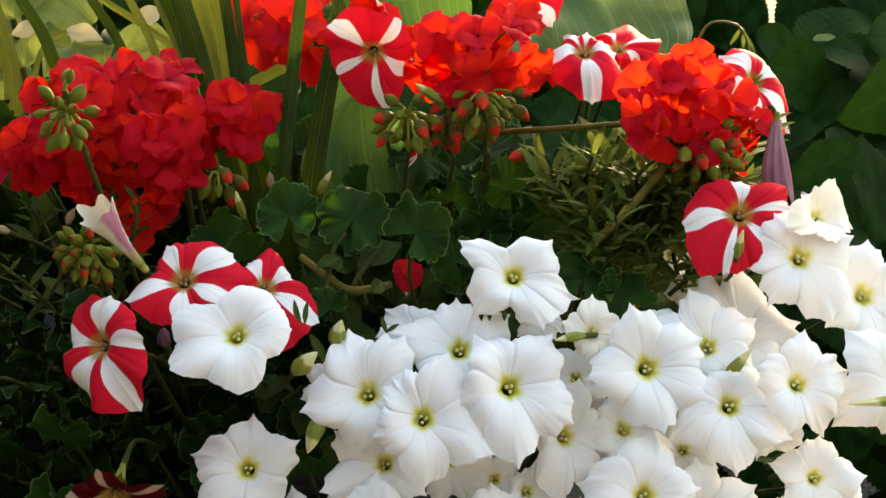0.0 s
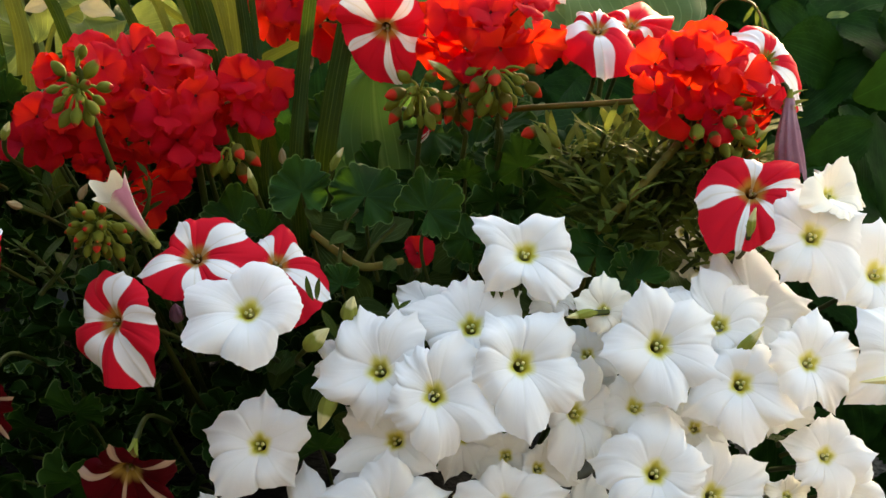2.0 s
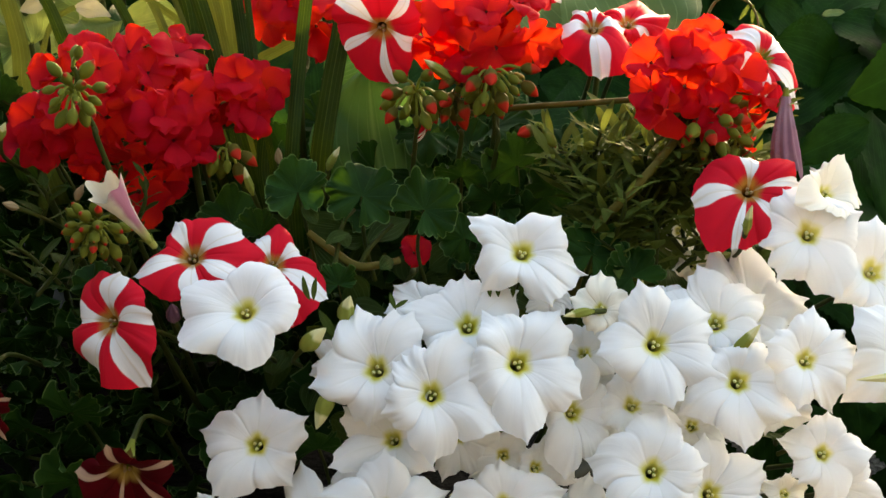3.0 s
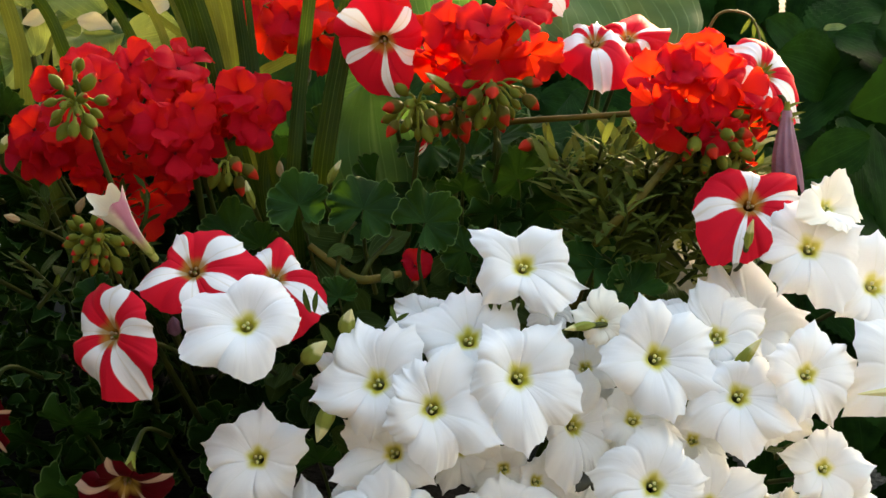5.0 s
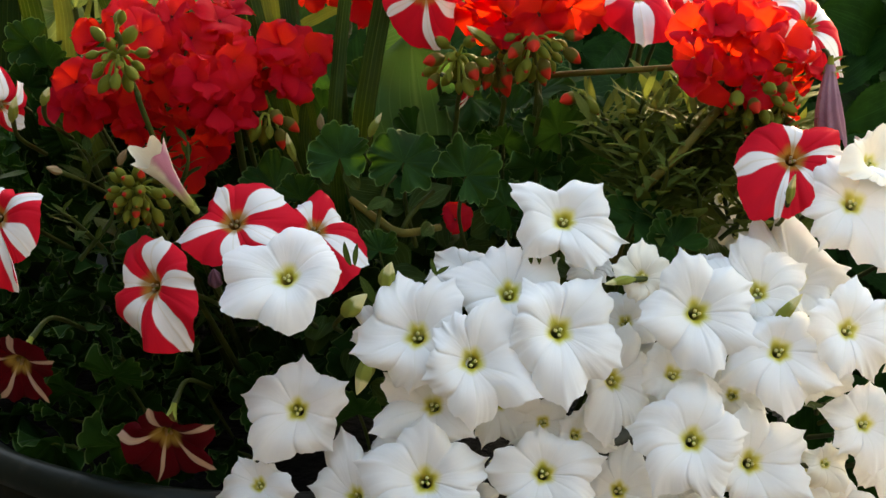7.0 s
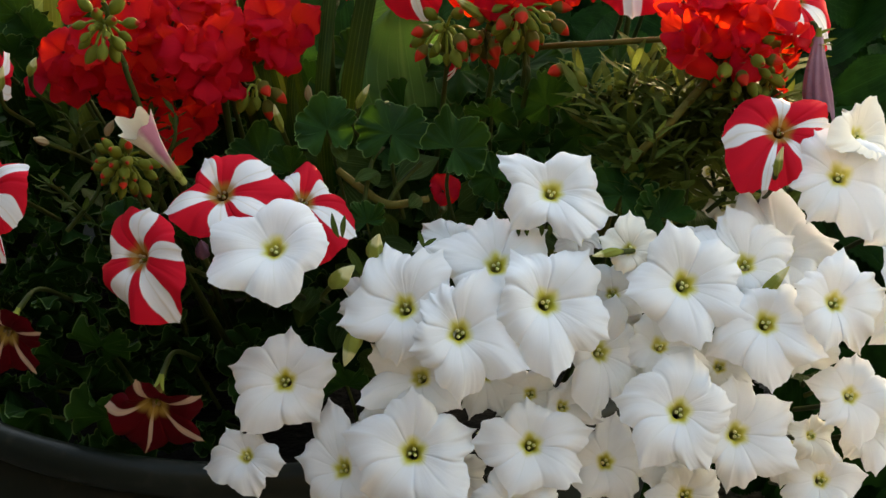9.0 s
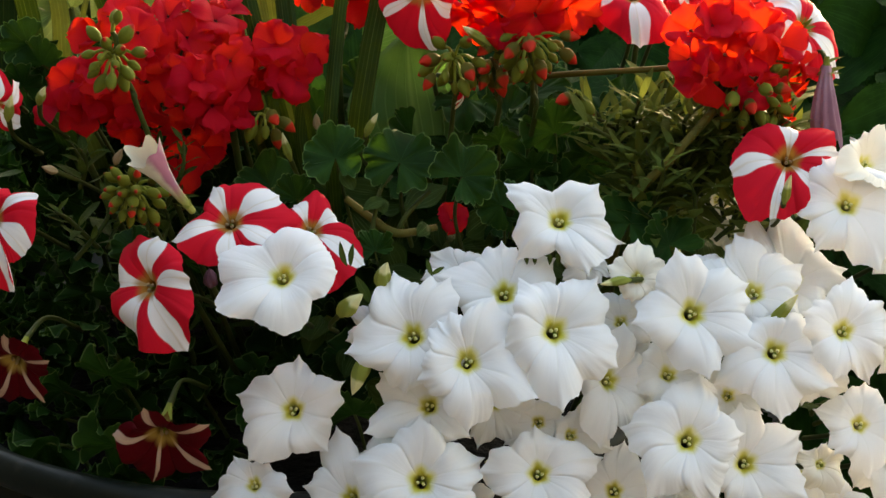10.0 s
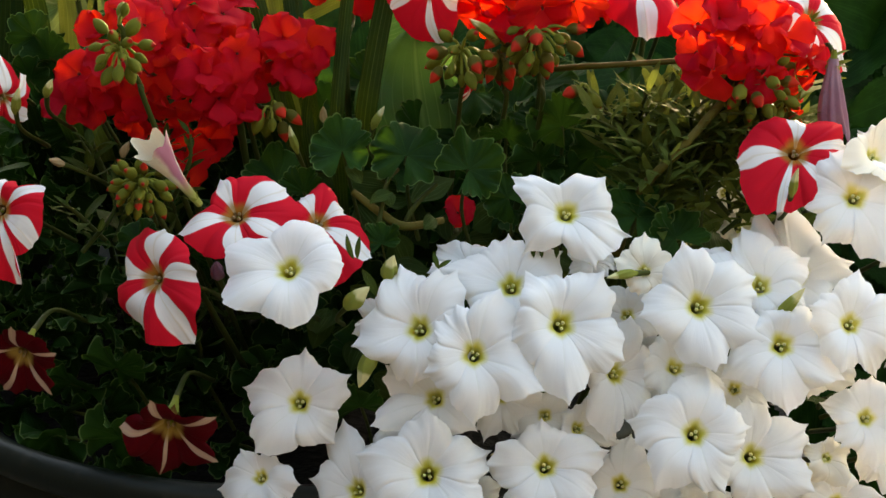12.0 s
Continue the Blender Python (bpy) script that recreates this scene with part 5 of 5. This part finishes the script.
def foliage(plant, meshes, count, xs, zs, front, deep, size, name="leaf", ups=(0, 75)):
    """Leaves at random in a stretch of the plant; front: the distance of the nearest at the foot and its slope with height."""
    for _ in range(count):
        x, z = fol.uniform(*xs), fol.uniform(*zs)
        y = front[0] + front[1] * (z - 0.48) + fol.uniform(0, deep)
        m = facing(x, y, z, fol.uniform(-60, 60), fol.uniform(*ups), fol.uniform(0, 360))
        part(name, meshes[fol.randint(len(meshes))], plant, on(plant, m) @ Matrix.Scale(fol.uniform(*size), 4))


foliage(GERANIUM, GLEAVES, 75, (-0.18, 0.02), (0.46, 0.64), (1.16, 0.75), 0.12, (0.8, 1.25))
foliage(GERANIUM, GLEAVES, 60, (-0.40, -0.18), (0.60, 0.66), (1.22, 0.6), 0.10, (0.8, 1.25), ups=(-45, 10))
foliage(GERANIUM, GLEAVES, 90, (-0.40, -0.16), (0.45, 0.60), (1.22, 0.3), 0.14, (0.8, 1.2), ups=(-60, -10))
foliage(GERANIUM, GLEAVES, 130, (-0.50, -0.08), (0.43, 0.625), (1.34, 0.1), 0.16, (1.0, 1.4), ups=(-55, -10))
foliage(GERANIUM, GLEAVES, 60, (-0.10, 0.12), (0.58, 0.67), (1.12, 0.65), 0.10, (0.8, 1.2))
foliage(PETUNIA, OVALS, 35, (0.10, 0.24), (0.57, 0.64), (1.075, 0.55), 0.10, (0.8, 1.3))
foliage(PETUNIA, OVALS, 120, (-0.12, 0.16), (0.48, 0.61), (1.10, 0.55), 0.10, (0.8, 1.3))


def sprig(plant, x, y, z, dx, dy, dz, count, size, leaves=None):
    """A shoot with narrow leaves all along it."""
    b = plant.matrix_basis.translation
    a, d = Vector((x, y, z)) - b, Vector((dx, dy, dz))
    side = Vector((fol.uniform(-0.01, 0.01), fol.uniform(-0.01, 0.01), 0.005))
    part("stem", tube("stem", [a, a + d * 0.5 + side, a + d], [0.0018, 0.0015, 0.0009], M_STALK, 4, 6), plant)
    for i in range(count):
        k = (i + 0.6) / count
        c = a + d * k + side * (1 - abs(2 * k - 1))
        ang = i * 2.4
        out = (d.normalized() * (0.35 + 0.8 * k) + Vector((math.cos(ang), math.sin(ang) * 0.8, 0.15 * math.sin(ang * 1.7)))).normalized()
        q = out.to_track_quat("Y", "Z").to_matrix().to_4x4()
        part("leaf", (leaves or PLEAVES)[fol.randint(4)], plant, Matrix.Translation(c) @ q @ Matrix.Scale(size * fol.uniform(0.6, 1.15) * (1.1 - 0.45 * k), 4))


for i in range(36):
    x = fol.uniform(0.085, 0.195)
    z = fol.uniform(0.62, 0.67 + 0.25 * max(0, x - 0.1))
    sprig(PETUNIA, x, 1.085 + 0.6 * (z - 0.62) + fol.uniform(0, 0.07), z, fol.uniform(-0.04, 0.05), fol.uniform(-0.03, 0.02), fol.uniform(0.03, 0.06), 12, fol.uniform(0.9, 1.3), SUNNY_LEAVES)
for i in range(12):
    x, z = fol.uniform(-0.34, -0.20), fol.uniform(0.60, 0.67)
    sprig(PETUNIA, x, 1.09 + 0.6 * (z - 0.62) + fol.uniform(0, 0.05), z, fol.uniform(-0.03, 0.03), fol.uniform(-0.03, 0.02), fol.uniform(0.03, 0.05), 10, fol.uniform(0.6, 0.85))

foliage(GERANIUM, GLEAVES, 34, (-0.44, -0.16), (0.42, 0.47), (1.16, 0.0), 0.12, (0.8, 1.2), ups=(-60, -10))
foliage(GERANIUM, GLEAVES, 35, (-0.17, -0.02), (0.455, 0.55), (1.15, 0.6), 0.08, (0.8, 1.2))
for i in range(7):
    sprig(PETUNIA, fol.uniform(-0.26, -0.16), 1.15 + fol.uniform(0, 0.06), fol.uniform(0.48, 0.54), fol.uniform(-0.03, 0.03), -0.02, fol.uniform(0.02, 0.05), 9, fol.uniform(0.7, 0.95))
for i in range(14):
    sprig(PETUNIA, fol.uniform(0.09, 0.160), 1.07 + fol.uniform(0, 0.04), fol.uniform(0.61, 0.65), fol.uniform(-0.03, 0.04), fol.uniform(-0.03, 0.01), fol.uniform(0.02, 0.045), 11, fol.uniform(0.8, 1.15), SUNNY_LEAVES)
for i in range(12):
    sprig(PETUNIA, fol.uniform(0.125, 0.165), 1.10 + fol.uniform(0, 0.03), fol.uniform(0.635, 0.68), fol.uniform(-0.03, 0.03), fol.uniform(-0.025, 0.0), fol.uniform(0.02, 0.04), 12, fol.uniform(0.85, 1.15), SUNNY_LEAVES)
for i in range(6):
    sprig(PETUNIA, fol.uniform(0.19, 0.27), 1.07 + fol.uniform(0, 0.03), fol.uniform(0.49, 0.53), fol.uniform(-0.02, 0.03), -0.02, fol.uniform(0.01, 0.04), 8, fol.uniform(0.6, 0.8))

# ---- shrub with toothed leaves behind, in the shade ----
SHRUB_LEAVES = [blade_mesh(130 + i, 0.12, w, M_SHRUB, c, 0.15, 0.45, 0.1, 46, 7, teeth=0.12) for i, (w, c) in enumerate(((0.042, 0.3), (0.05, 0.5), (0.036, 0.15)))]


def leaf_mass(name, meshes, poses, mat):
    """Many leaves joined into one mesh, for the depth of a shrub that nobody could count."""
    verts, faces, uvs, n = [], [], [], 0
    for k, m in enumerate(poses):
        me = meshes[k % len(meshes)]
        co = np.empty(len(me.vertices) * 3)
        me.vertices.foreach_get("co", co)
        m = np.array(m)
        verts.append(co.reshape(-1, 3) @ m[:3, :3].T + m[:3, 3])
        f = np.empty(len(me.loops), dtype=int)
        me.loops.foreach_get("vertex_index", f)
        faces.append(f.reshape(-1, 4) + n)
        uv = np.empty(len(me.loops) * 2)
        me.uv_layers[0].data.foreach_get("uv", uv)
        uvs.append(uv)
        n += len(me.vertices)
    out = bpy.data.meshes.new(name)
    out.from_pydata(np.concatenate(verts).tolist(), [], np.concatenate(faces).tolist())
    out.uv_layers.new(name="UVMap").data.foreach_set("uv", np.concatenate(uvs))
    out.polygons.foreach_set("use_smooth", [True] * len(out.polygons))
    out.materials.append(mat)
    return out


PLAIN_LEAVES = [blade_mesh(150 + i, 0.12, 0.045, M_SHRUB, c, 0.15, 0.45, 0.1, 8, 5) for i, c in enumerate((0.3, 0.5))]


def shrub(x, y, width, high, count, seed, big=1.0, mass=0, deep=0.18):
    """Stems, leaves that can be told apart, and the joined leaves of its depth."""
    g = np.random.RandomState(seed)
    bush = new("shrub")
    bush.matrix_basis = pose(x, y, 0)
    tagged(bush, "dense dark green shrub with broad pointed leaves", "shrub", "shrubs")
    for i in range(5):
        e = Vector((g.uniform(-width, width) * 0.7, g.uniform(-0.1, 0.1), high * g.uniform(0.6, 0.9)))
        part("stem", tube("stem", [(e.x * 0.15, 0, 0), e * 0.5 + Vector((0, 0, 0.05)), e], [0.008, 0.006, 0.003], M_STALK, 6, 8), bush)

    def place(y0, y1):
        c = Vector((g.uniform(-width, width), g.uniform(y0, y1), g.uniform(0.03, high)))
        return facing(*c, g.uniform(-60, 60), g.uniform(10, 70), 180 + g.uniform(-70, 70)) @ Matrix.Scale(big * g.uniform(0.5, 1.0), 4)

    for i in range(count):
        part("leaf", SHRUB_LEAVES[g.randint(3)], bush, place(-deep, deep if not mass else 0))
    if mass:
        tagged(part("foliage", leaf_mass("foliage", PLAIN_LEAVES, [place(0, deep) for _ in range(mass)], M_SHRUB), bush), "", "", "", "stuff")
    return bush


# low shrubs near the pot and behind it
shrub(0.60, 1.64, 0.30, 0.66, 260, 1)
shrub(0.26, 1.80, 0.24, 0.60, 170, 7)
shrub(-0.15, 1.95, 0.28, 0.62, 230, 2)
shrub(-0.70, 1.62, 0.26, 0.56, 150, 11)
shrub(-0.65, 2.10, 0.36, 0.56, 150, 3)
# hedge of four, added mostly out of view to block the low sun
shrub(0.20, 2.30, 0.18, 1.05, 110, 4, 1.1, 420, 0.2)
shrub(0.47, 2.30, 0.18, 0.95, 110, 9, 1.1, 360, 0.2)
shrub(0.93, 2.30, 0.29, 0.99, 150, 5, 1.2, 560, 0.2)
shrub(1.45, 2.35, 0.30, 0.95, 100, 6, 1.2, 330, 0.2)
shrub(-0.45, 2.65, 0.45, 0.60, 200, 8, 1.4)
# tall one added out of view to block the bright sky behind
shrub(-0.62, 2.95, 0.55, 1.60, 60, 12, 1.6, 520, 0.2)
